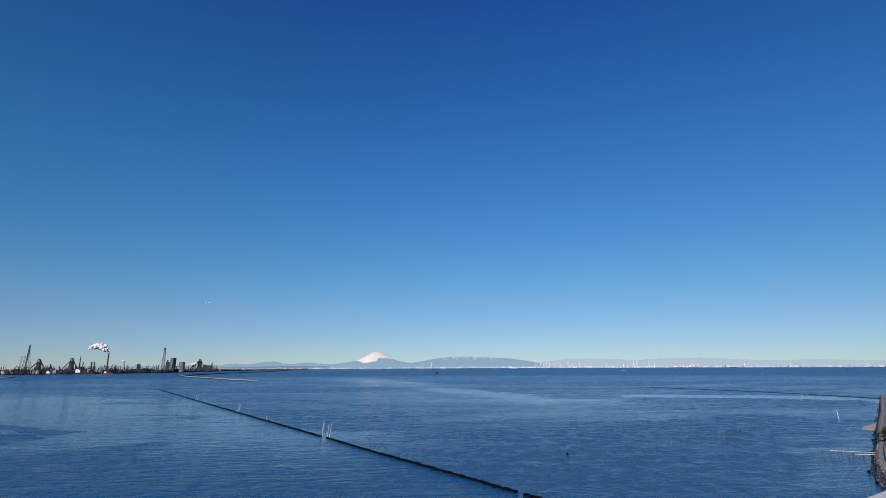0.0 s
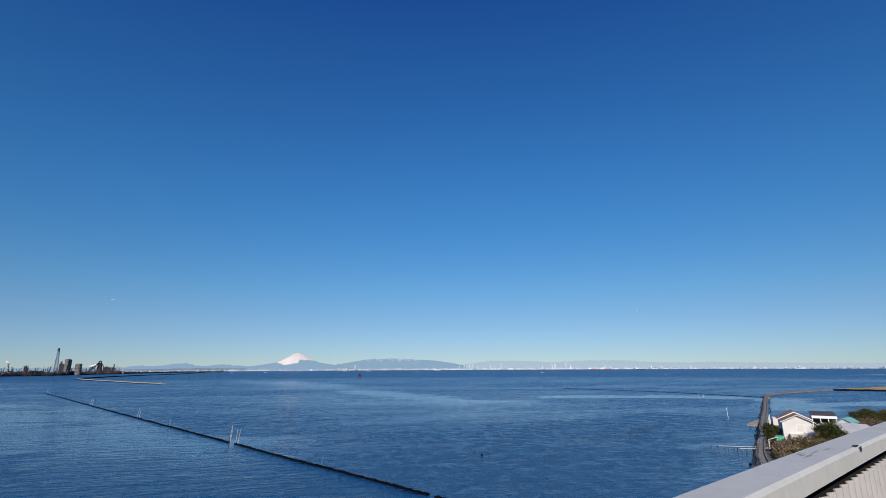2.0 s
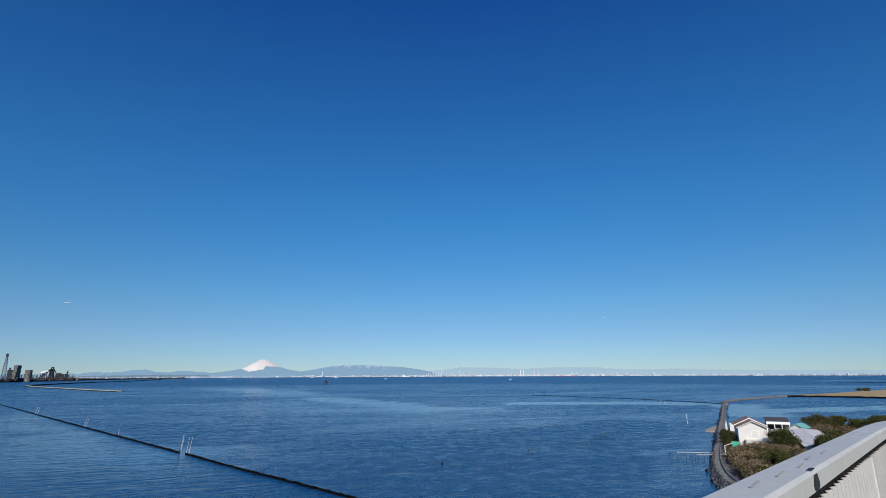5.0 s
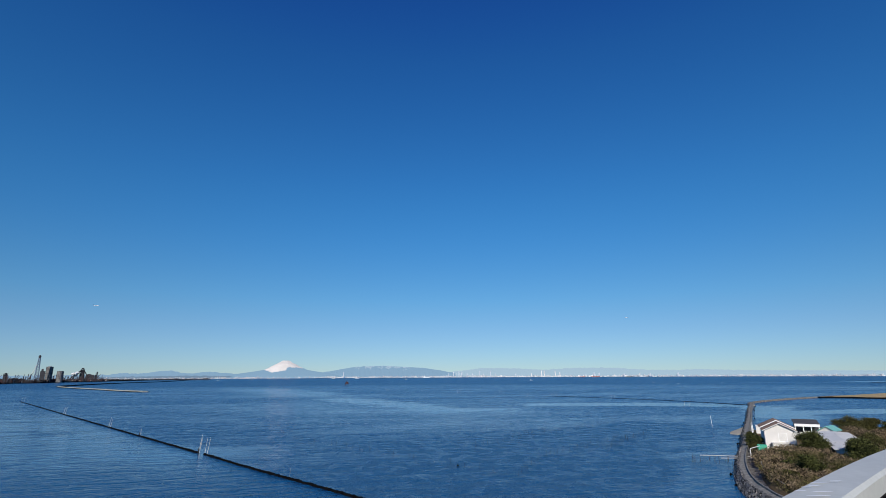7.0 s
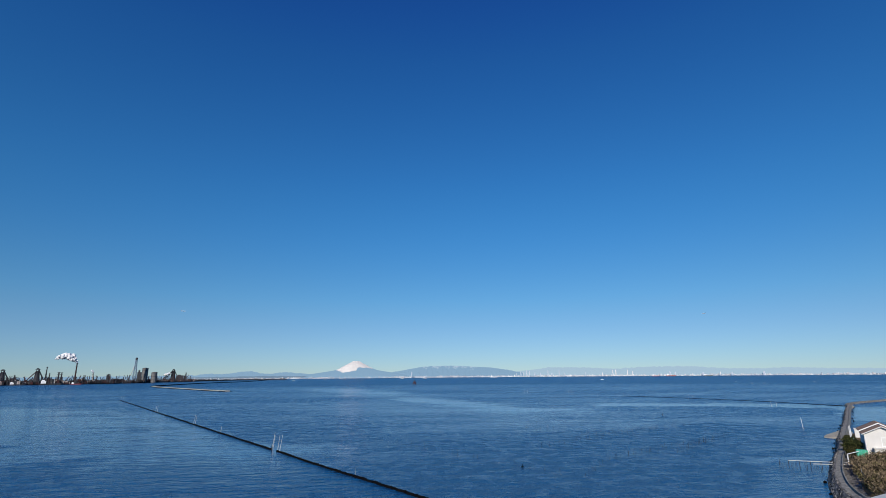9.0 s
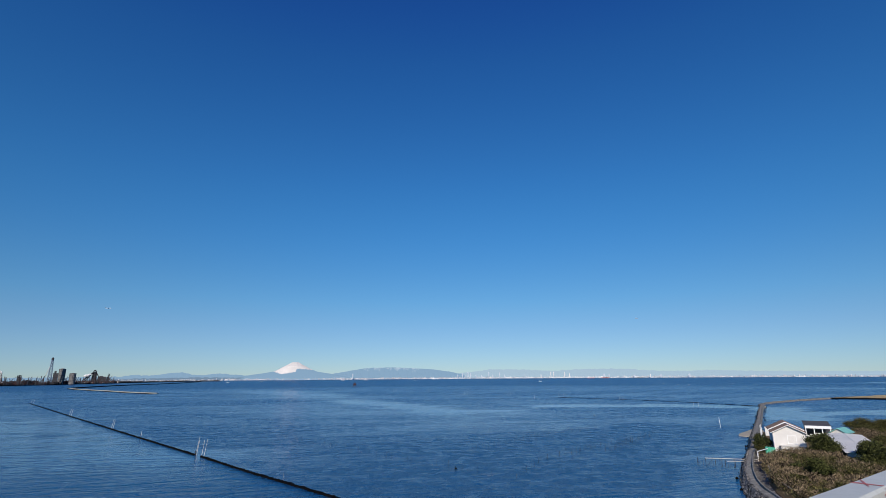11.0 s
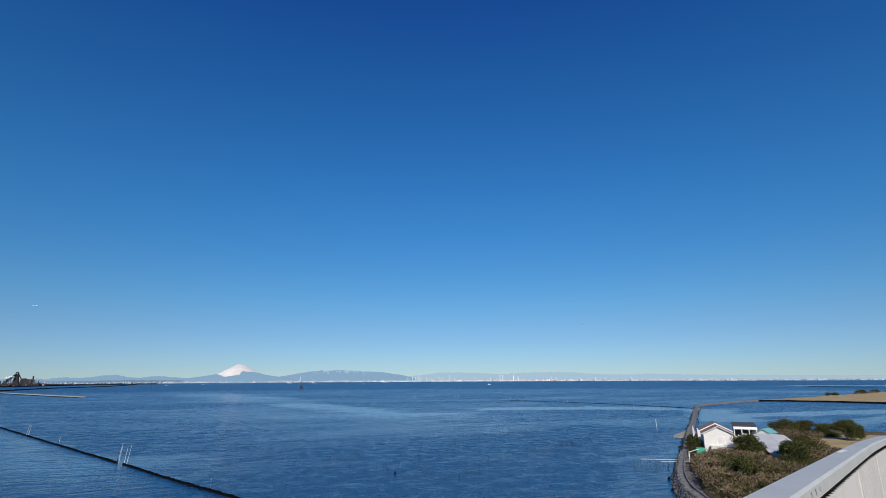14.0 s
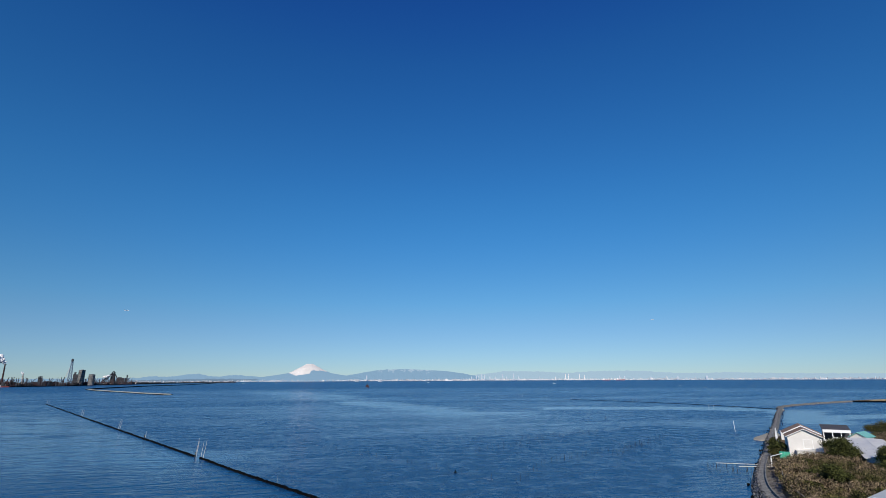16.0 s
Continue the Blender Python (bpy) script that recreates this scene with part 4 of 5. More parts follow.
# ---- sea wall, causeway and island ----
WALL = smooth_line([(96.5, 39.5), (97.5, 61.5), (101.2, 84), (110.2, 101), (124, 117.2), (146, 138.2), (172.5, 161.6), (200.6, 187.7), (262.3, 243), (338.6, 312.6), (381.5, 350.5)], 4)
solid("sea_wall", sweep(WALL, [(-2.2, -0.8), (-0.9, 2.3), (-0.75, 2.5), (0.75, 2.55), (0.75, 2.95), (1.0, 2.95), (1.0, -0.8)], 0.10), M["concrete"], "grey concrete sea wall with a path on its crown", "sea wall", kind="structure")
solid("revetment", sweep(WALL, [(-2.9, -0.8), (-2.3, 0.5), (-1.05, 2.42), (-0.6, 2.58), (-0.55, 2.2), (-2.0, -0.8)], 0.16, 8), M["rock"], "dark rubble-stone face of the sea wall", "revetment", kind="structure")
DITCH = [p for p in WALL if p.y < 186]
solid("ditch", sweep(DITCH, [(0.98, -0.8), (0.98, 1.5), (2.4, 1.4), (4.6, 1.9), (4.6, -0.8)], 0.12, 6), M["rock"], "dark ditch behind the sea wall", "ditch", kind="structure")
CAUSE = smooth_line([(382, 350), (394, 365), (419, 384), (453, 401), (500, 419), (548, 433), (588, 442)], 5)
solid("causeway", sweep(CAUSE, [(-2.4, -0.8), (-1.2, 1.3), (1.2, 1.4), (2.4, -0.8)], 0.2), M["rock"], "curving concrete causeway between bay and lagoon", "causeway", kind="structure")


def outline_land(name, pts, z, mat, label, category, rough=0.25, step=7.0, seed=1):
    """Ground over a plan outline: a gently uneven top and a bank into the water."""
    line = smooth_line(pts + [pts[0]], step)[:-1]
    cx, cy = sum(p.x for p in line) / len(line), sum(p.y for p in line) / len(line)
    bm = bmesh.new()
    rings = []
    for f, h in ((1.012, -0.8), (1.0, z * 0.75), (0.985, z), (0.9, z), (0.75, z), (0.55, z), (0.35, z), (0.15, z)):
        ring = []
        for p in line:
            x, y = cx + (p.x - cx) * f, cy + (p.y - cy) * f
            ring.append(bm.verts.new((x, y, h + (rough * noise.noise(Vector((x * 0.06, y * 0.06, seed))) if h > 0 else 0))))
        rings.append(ring)
    n = len(line)
    for a, b in zip(rings, rings[1:]):
        for i in range(n):
            bm.faces.new((a[i], a[(i + 1) % n], b[(i + 1) % n], b[i]))
    bm.faces.new(rings[-1])
    bmesh.ops.recalc_face_normals(bm, faces=bm.faces)
    return solid(name, bm, mat, label, category, kind="structure")


outline_land("ground", [(99, 60), (104, 84), (114, 101), (128, 116), (150, 137), (176, 161), (202, 186), (216, 196), (234, 192), (254, 190), (272, 184), (286, 170), (292, 140), (280, 90), (230, 40), (150, 20)], 2.3, M["soil"],
             "rough ground with dry winter scrub", "ground")
outline_land("lawn", [(196, 128), (214, 150), (236, 160), (262, 158), (274, 140), (262, 105), (225, 95)], 2.5, M["lawn"], "dry straw-coloured winter lawn", "lawn", 0.08, 6)
outline_land("far_land", [(560, 436), (578, 432), (607, 395), (622, 342), (622, 300), (640, 200), (900, 240), (1200, 420), (1230, 600), (1090, 590), (1010, 560), (880, 520), (735, 479), (640, 453), (590, 443)], 1.4, M["lawn"],
             "dry grassy reclaimed land beyond the lagoon", "land", 0.3, 20)
FAR_EDGE = smooth_line([(566, 434), (580, 430), (607, 394), (622, 341), (622, 298), (640, 198)], 6)
solid("far_revetment", sweep(FAR_EDGE, [(-3.5, 1.35), (-5.5, 1.2), (-7.5, -0.8), (4, -0.8), (4, 1.2)], 0.2, 4), M["darkstone"], "dark stone edge of the lagoon bank", "revetment", kind="structure")
outline_land("spit", [(203.5, 199.5), (209, 204.5), (221, 212), (236, 221), (230, 211), (219, 203), (210, 197.5), (204.5, 196)], 0.35, M["sand"], "pale concrete slip running into the water", "slipway", 0.05, 2.5)

# rocks along the two flanks of the wall
rock_bm = bmesh.new()
rnd = random.Random(5)
for i in range(0, len(WALL) - 1):
    t = (WALL[i + 1] - WALL[i]).normalized()
    for k in range(9):
        side = -2.5 - rnd.random() * 0.8 if k < 5 or i < len(WALL) * 0.6 else 1.7 + rnd.random() * 0.7
        if rnd.random() < 0.94:
            continue
        p = WALL[i] + t * rnd.uniform(0, 4) + Vector((t.y, -t.x)) * side
        s = rnd.uniform(0.15, 0.42)
        out = bmesh.ops.create_icosphere(rock_bm, subdivisions=1, radius=s, matrix=Matrix.Translation((p.x, p.y, rnd.uniform(-0.1, 0.35))))
        for v in out["verts"]:
            v.co += Vector((rnd.uniform(-1, 1), rnd.uniform(-1, 1), rnd.uniform(-1, 0.5))) * s * 0.3
solid("shore_rocks", rock_bm, M["darkstone"], "dark wet rocks along the foot of the sea wall", "rocks", kind="stuff")

# boulders set in the sloping face of the wall
vs, fs = [], []
rnd = random.Random(15)
ICO = bmesh.new()
bmesh.ops.create_icosphere(ICO, subdivisions=1, radius=1)
ICO_V, ICO_F = [v.co.copy() for v in ICO.verts], [tuple(v.index for v in f.verts) for f in ICO.faces]
ICO.free()
for i in range(len(WALL) - 1):
    t = (WALL[i + 1] - WALL[i]).normalized()
    n = Vector((t.y, -t.x))
    length = (WALL[i + 1] - WALL[i]).length
    for k in range(int(length * (13 if i < 48 else 5))):
        f = rnd.random()
        p = WALL[i] + t * rnd.uniform(0, length) + n * (-2.4 + 1.5 * f)
        c = Vector((p.x, p.y, 0.05 + 2.3 * f))
        q = rnd.uniform(0.15, 0.33)
        turn = Euler((rnd.uniform(0, 6), rnd.uniform(0, 6), rnd.uniform(0, 6))).to_matrix()
        b0 = len(vs)
        vs += [tuple(c + turn @ Vector((v.x * q * 1.3, v.y * q, v.z * q * 0.7)) * rnd.uniform(0.85, 1.1)) for v in ICO_V]
        fs += [tuple(b0 + a for a in face) for face in ICO_F]
tagged(new("revetment_stones", raw("revetment_stones", vs, fs, M["stone"])), "rough grey boulders set in the sea wall's face", "stones", kind="stuff")

# ---- bridge ----
RD = Vector((0.895, 0.446)).normalized()          # the way the parapet runs
RN = Vector((-RD.y, RD.x))                        # out over the water
R0 = Vector((6.286, 3.075))
S_FINE = np.arange(-40, 60, 0.25)
TOP = np.interp(S_FINE, [-40, -14, -4, 0, 3.2, 6, 9.5, 15, 19.3, 22.7, 26, 34, 60], [26.98, 26.95, 26.901, 26.837, 26.775, 26.625, 26.415, 26.175, 25.905, 25.615, 25.09, 23.705, 19.0])
TOP = np.convolve(np.pad(TOP, 8, mode="edge"), np.hanning(17) / np.hanning(17).sum(), mode="valid")


def rail_top(s):
    return float(np.interp(s, S_FINE, TOP))


def rail_foot(s):
    return rail_top(s) - 0.87 + max(0.0, s - 18) * 0.05 * (s < 26) + 0.4 * (s >= 26)


def deck_z(s):
    return rail_top(min(s, 18)) - 1.12 - max(0, s - 18) * 0.07 if s < 26 else rail_top(s) - 0.95


def on_rail(s, off, z):
    p = R0 + RD * s + RN * off
    return (p.x, p.y, z)


def along(s0, s1, step, section):
    """Carries a section (offset outward, height above a base curve) along the parapet."""
    bm = bmesh.new()
    rings = []
    n = max(1, int(round((s1 - s0) / step)))
    for i in range(n + 1):
        s = s0 + (s1 - s0) * i / n
        rings.append([bm.verts.new(on_rail(s, o, f(s) + h)) for o, h, f in section])
    k = len(section)
    for a, b in zip(rings, rings[1:]):
        for i in range(k):
            bm.faces.new((a[i], a[(i + 1) % k], b[(i + 1) % k], b[i]))
    bm.faces.new(rings[0])
    bm.faces.new(list(reversed(rings[-1])))
    bmesh.ops.recalc_face_normals(bm, faces=bm.faces)
    return bm


bridge = thing("footbridge", "arched footbridge with a paved deck over the shore", "bridge", kind="structure")
part("deck", along(-38, 56, 0.5, [(0.30, 0, deck_z), (-3.6, 0, deck_z), (-3.6, -0.5, deck_z), (0.30, -0.5, deck_z)]), M["deck"], bridge, "worn brown-grey paving")
part("kerb", along(-38, 56, 0.5, [(0.09, -0.02, rail_foot), (-0.04, -0.03, rail_foot), (-0.06, -0.06, rail_foot), (-0.06, -0.02, deck_z), (0.09, -0.02, deck_z)]), M["kerb"], bridge, "stained pale concrete kerb")
part("girder", along(-38, 56, 1.0, [(-0.4, -0.5, deck_z), (-2.9, -0.5, deck_z), (-2.6, -1.7, deck_z), (-0.7, -1.7, deck_z)]), M["steel"], bridge)
for s in (-36, 52):
    c = R0 + RD * s + RN * -1.65
    bm = bmesh.new()
    tube(bm, (c.x, c.y, -1), (c.x, c.y, deck_z(s) - 1.6), 0.9, n=16)
    part("pier", bm, M["kerb"], bridge)

parapet = thing("parapet", "white corrugated steel parapet with a wide pale cap", "parapet", kind="structure")
PITCH, JOINT = 1.98, 11.62
CAP = [(0.0, -0.012, rail_top), (0.012, 0.0, rail_top), (0.133, 0.0, rail_top), (0.145, -0.012, rail_top), (0.145, -0.07, rail_top), (0.135, -0.07, rail_top), (0.135, -0.05, rail_top), (0.012, -0.05, rail_top), (0.012, -0.07, rail_top), (0.0, -0.07, rail_top)]


def panel_mesh(s0, s1):
    """A corrugated sheet with its returns at both sides."""
    bm = bmesh.new()
    cols = []
    n = 18
    for i in range(n):
        for f, o in ((0.0, 0.040), (0.12, 0.040), (0.5, 0.027), (0.62, 0.027)):
            s = s0 + (s1 - s0) * (i + f) / n
            cols.append((s, o))
    cols.append((s1, 0.040))
    prev = None
    for s, o in cols:
        a, b = bm.verts.new(on_rail(s, o, rail_foot(s) - 0.02)), bm.verts.new(on_rail(s, o, rail_top(s) - 0.130))
        c, d = bm.verts.new(on_rail(s, o + 0.006, rail_foot(s) - 0.02)), bm.verts.new(on_rail(s, o + 0.006, rail_top(s) - 0.130))
        if prev:
            bm.faces.new((prev[0], a, b, prev[1]))
            bm.faces.new((c, prev[2], prev[3], d))
            bm.faces.new((prev[1], b, d, prev[3]))
        prev = (a, b, c, d)
    return bm


for k in range(-14, 13):
    s0, s1 = JOINT + PITCH * k, JOINT + PITCH * (k + 1)
    part("panel", panel_mesh(s0 + 0.030, s1 - 0.019), M["panel"], parapet)
    part("joint_strip", along(s0 - 0.026, s0 + 0.026, 0.052, [(0.021, -0.132, rail_top), (0.036, -0.132, rail_top), (0.036, -0.01, rail_foot), (0.021, -0.01, rail_foot)]), M["cap"], parapet)
# added sheet behind the panels, coloured dark as the gap's shade
part("backing", along(-16, 37, 0.5, [(0.115, -0.052, rail_top), (0.125, -0.052, rail_top), (0.125, -0.02, rail_foot), (0.115, -0.02, rail_foot)]), M["gapshade"], parapet, "added dark sheet painted as the shade in the gap")
for k in range(-7, 7):
    s0, s1 = JOINT + PITCH * 2 * k - 2.2, JOINT + PITCH * 2 * (k + 1) - 2.2
    part("cap_section", along(s0 + 0.003, s1 - 0.003, 0.33, CAP), M["cap"], parapet)


def paint(name, strokes, mat, label):
    """Thin paint or tape laid on the cap: strokes in metres along and across its top, or on its face."""
    bm = bmesh.new()
    for kind, s0, o0, s1, o1, w in strokes:
        n = max(5, int(abs(s1 - s0) / 0.1))
        prev = None
        for i in range(n + 1):
            f = i / n
            s, o = s0 + (s1 - s0) * f, o0 + (o1 - o0) * f
            wob = w * (0.55 + 0.45 * math.sin(math.pi * (0.1 + 0.8 * f))) * (0.8 + 0.6 * noise.noise(Vector((s * 9, o * 30, 4))))
            if kind == "top":
                d = (0, wob / 2) if abs(s1 - s0) > abs(o1 - o0) else (wob / 2, 0)
                q = [on_rail(s - d[0], o - d[1], rail_top(s) + 0.0025), on_rail(s + d[0], o + d[1], rail_top(s) + 0.0025)]
            else:
                d = (0, wob / 2) if abs(s1 - s0) > abs(o1 - o0) else (wob / 2, 0)
                q = [on_rail(s - d[0], -0.0025, rail_top(s) - o - d[1]), on_rail(s + d[0], -0.0025, rail_top(s) - o + d[1])]
            v = [bm.verts.new(x) for x in q]
            if prev:
                bm.faces.new((prev[0], v[0], v[1], prev[1]))
            prev = v
    part(name, bm, mat, parapet, label)


# white splash, white scrawl, red scrawl, scuffs and black tape on the cap
paint("paint_mark", [("top", 13.42, 0.110, 13.78, 0.098, 0.05)], M["whitepaint"], "white paint splash")
paint("black_tape", [("face", -0.20, 0.012, -0.20, 0.068, 0.11), ("top", -0.20, 0.002, -0.20, 0.02, 0.11)], M["black"], "black tape round the cap")
paint("black_tape", [("top", -3.32, 0.002, -3.32, 0.022, 0.09), ("face", -3.30, 0.0, -3.30, 0.022, 0.06)], M["black"], "torn black tape on the cap")
rnd = random.Random(8)
paint("scuff", [("top", q, o, q + rnd.uniform(0.03, 0.09), o + rnd.uniform(-0.01, 0.01), rnd.uniform(0.006, 0.012)) for q, o in [(rnd.uniform(-3.85, -3.55), rnd.uniform(0.06, 0.11)) for i in range(9)]], M["grime"], "grey scuffs")
paint("scuff", [("top", -0.75 + 0.28 * i, 0.075 - 0.012 * (i % 3), -0.60 + 0.28 * i, 0.085 - 0.012 * (i % 3), 0.014) for i in range(5)], M["grime"], "grey smears")
paint("scuff", [("face", 11.25 + 0.12 * i, 0.02, 11.27 + 0.12 * i, 0.05, 0.016) for i in range(3)], M["grime"], "grey scribble")
strokes = []
for i in range(20):
    q, o = 1.22 + 0.052 * i + rnd.uniform(-0.02, 0.02), rnd.uniform(0.06, 0.132)
    length = rnd.uniform(0.03, 0.075)
    strokes.append(("top", q, o, q + length * 0.9, o - min(length * 0.7, o - 0.01), rnd.uniform(0.012, 0.022)))
paint("paint_mark", strokes, M["whitepaint"], "faint white scrawl")
paint("paint_mark", [("top", 8.15, 0.01, 8.15, 0.138, 0.03), ("top", 8.05, 0.05, 8.33, 0.13, 0.012), ("face", 8.13, 0.0, 8.13, 0.065, 0.03), ("face", 8.21, 0.005, 8.21, 0.07, 0.018), ("face", 8.07, 0.03, 8.27, 0.03, 0.02)], M["redpaint"], "faded red scrawl")

white_fence = thing("white_fence", "white steel picket fence at the end of the deck", "fence")
for z in (0.15, 1.05):
    part("rail", tube(bmesh.new(), on_rail(27.6, 0.05, deck_z(27.6) + z + 0.2), on_rail(27.6, -3.4, deck_z(27.6) + z + 0.2), 0.03), M["trim"], white_fence)
for i in range(22):
    o = 0.0 - 0.145 * i
    part("picket", tube(bmesh.new(), on_rail(27.6, o, deck_z(27.6)), on_rail(27.6, o, deck_z(27.6) + 1.3), 0.014 if i % 7 else 0.035, n=4), M["trim"], white_fence)

# ---- house and sheds ----
HU = Vector((0.70, -0.714))       # along the gable front
HV = Vector((0.714, 0.70))        # back from it
HROT = math.degrees(math.atan2(HU.y, HU.x))


def gable(bm, x0, x1, y0, y1, z0, ze, zr):
    """A body with a gable to each end."""
    v = []
    for y in (y0, y1):
        v.append([bm.verts.new(q) for q in ((x0, y, z0), (x1, y, z0), (x1, y, ze), ((x0 + x1) / 2, y, zr), (x0, y, ze))])
    bm.faces.new(v[0])
    bm.faces.new(list(reversed(v[1])))
    for i in range(5):
        bm.faces.new((v[0][i], v[1][i], v[1][(i + 1) % 5], v[0][(i + 1) % 5]))
    bmesh.ops.recalc_face_normals(bm, faces=bm.faces)
    return bm


def roof_slab(bm, x0, x1, y0, y1, ze, zr, t=0.22):
    """Both slopes of a gable roof as one thick bent slab."""
    xm = (x0 + x1) / 2
    v = []
    for y in (y0, y1):
        v.append([bm.verts.new(q) for q in ((x0, y, ze), (xm, y, zr), (x1, y, ze), (x1, y, ze + t), (xm, y, zr + t), (x0, y, ze + t))])
    for i in range(6):
        bm.faces.new((v[0][i], v[1][i], v[1][(i + 1) % 6], v[0][(i + 1) % 6]))
    for q in v:
        bm.faces.new((q[0], q[1], q[4], q[5]))
        bm.faces.new((q[1], q[2], q[3], q[4]))
    bmesh.ops.recalc_face_normals(bm, faces=bm.faces)
    return bm


def house():
    h = thing("house", "white two-storey house with a brown gable roof", "house", pose(165.0, 140.6, 2.2, 0, 0, HROT + 2))
    part("wall", gable(bmesh.new(), -4.4, 4.4, 0, 14, 0, 6.15, 8.45), M["wall"], h)
    part("roof", roof_slab(bmesh.new(), -5.0, 5.0, -0.7, 5.6, 6.1, 8.55), M["roof"], h)
    part("roof", roof_slab(bmesh.new(), -5.15, 5.15, 5.9, 14.6, 6.5, 9.0), M["roof"], h)
    for y in (0.4, 2.1, 3.8):
        part("roof_rib", roof_slab(bmesh.new(), -5.02, 5.02, y, y + 0.12, 6.32, 8.77, 0.06), M["roof"], h)
    for y in (7.4, 9.6, 11.8):
        part("roof_rib", roof_slab(bmesh.new(), -5.17, 5.17, y, y + 0.12, 6.72, 9.22, 0.06), M["roof"], h)
    part("roof_trim", roof_slab(bmesh.new(), -5.1, 5.1, 5.6, 5.9, 6.42, 8.9, 0.25), M["trim"], h, "white flashing between the two roofs")
    part("verge", roof_slab(bmesh.new(), -5.02, 5.02, -0.82, -0.7, 6.02, 8.47, 0.18), M["trim"], h, "white verge board")
    w = part("window", boxes((-0.5, 2.0, -0.06, 0.04, 2.9, 5.5)), M["trim"], h, "pale shuttered window")
    part("shutter", boxes(*[(-0.35, 1.85, -0.09, -0.05, 3.04 + 0.24 * i, 3.24 + 0.24 * i) for i in range(10)]), M["greyroof"], w)
    part("window_sill", boxes((-0.65, 2.15, -0.16, 0.0, 2.78, 2.9)), M["trim"], w)
    part("porch_roof", boxes((-2.8, 4.2, -2.0, 0.0, 2.3, 2.45)), M["greyroof"], h, "flat pale lean-to roof")
    part("porch_wall", boxes((-2.6, 4.0, -1.8, -0.02, 0, 2.3)), M["wall"], h)
    for i in range(6):
        part("batten", boxes((-2.5 + 1.1 * i, -2.44 + 1.1 * i, -1.84, -1.8, 0, 2.3)), M["concrete"], h)
    part("downpipe", tube(bmesh.new(), (-4.2, -0.1, 0), (-4.2, -0.1, 5.6), 0.07), M["trim"], h)


house()


def open_shed():
    """A dark-roofed shed behind, open under its eaves."""
    h = thing("shed", "shed with a dark low-pitched roof and open front", "shed", pose(206.8, 164.6, 2.2, 0, 0, HROT))
    bm = boxes((-4.0, 4.6, -0.2, 9, 0, 0.2))
    for v in bm.verts:
        v.co.z += 4.9 + 0.12 * v.co.y
    part("roof", bm, M["darkroof"], h)
    part("fascia", boxes((-3.9, 4.5, -0.45, -0.2, 4.0, 5.0)), M["trim"], h, "white fascia board")
    part("back_wall", boxes((-3.8, 4.4, 5, 5.2, 0, 5.4)), M["works"], h)
    for x in (-3.7, -1.0, 1.6, 4.2):
        part("post", boxes((x - 0.15, x + 0.15, -0.1, 0.2, 0, 4.1)), M["trim"], h)
    for i in range(5):
        part("crate", boxes((-4.2 + 1.8 * i, -2.7 + 1.8 * i, 0.6, 2.4, 0, 1.2 + 0.5 * (i % 3))), M["wall"], h, "stacked white crate")


open_shed()


def tent_shed():
    h = thing("shed", "shed roofed with pale teal sheeting", "shed", pose(208, 157.5, 2.2, 0, 0, HROT - 25))
    part("wall", gable(bmesh.new(), -2.4, 2.4, 0, 7, 0, 3.0, 4.4), M["wall"], h)
    part("roof", roof_slab(bmesh.new(), -2.9, 2.9, -0.5, 7.5, 2.9, 4.55), M["teal"], h)


tent_shed()


def long_shed():
    """A long low shed whose ribbed roof runs down the yard."""
    h = thing("shed", "long low shed with a weathered grey metal roof", "shed", pose(165.5, 117.0, 2.2, 0, 0, HROT - 2))
    part("wall", gable(bmesh.new(), -4.6, 4.6, 0.4, 54.5, 0, 2.9, 3.1), M["wall"], h)
    part("roof", roof_slab(bmesh.new(), -5.2, 5.2, 0, 55, 2.9, 3.2, 0.16), M["greyroof"], h)
    for i in range(17):
        y = 0.2 + 3.4 * i
        part("roof_rib", roof_slab(bmesh.new(), -5.2, 5.2, y, y + 0.1, 3.06, 3.36, 0.03), M["greyroof"], h)
    part("ridge_cap", boxes((-0.15, 0.15, 0, 55, 3.34, 3.40)), M["greyroof"], h)


long_shed()


def container():
    h = thing("green_crate_stack", "bright green tarpaulined crates beside the house", "crates", pose(154.5, 138.5, 2.3, 0, 0, HROT))
    part("tarp", boxes((-1.35, 1.35, 0, 1.8, 0.0, 2.4), bevel=0.12), M["green"], h)
    for i in range(3):
        part("strap", boxes((-0.95 + 0.85 * i, -0.85 + 0.85 * i, -0.03, 1.83, 0.02, 2.44)), M["teal"], h)


container()
white_wall = solid("white_hut", boxes((-1.5, 1.5, 0, 3, 0, 3.2), (-1.7, 1.7, -0.2, 3.2, 3.2, 3.4)), M["wall"], "small white hut behind the house", "hut", pose(199, 179, 2.2, 0, 0, HROT))


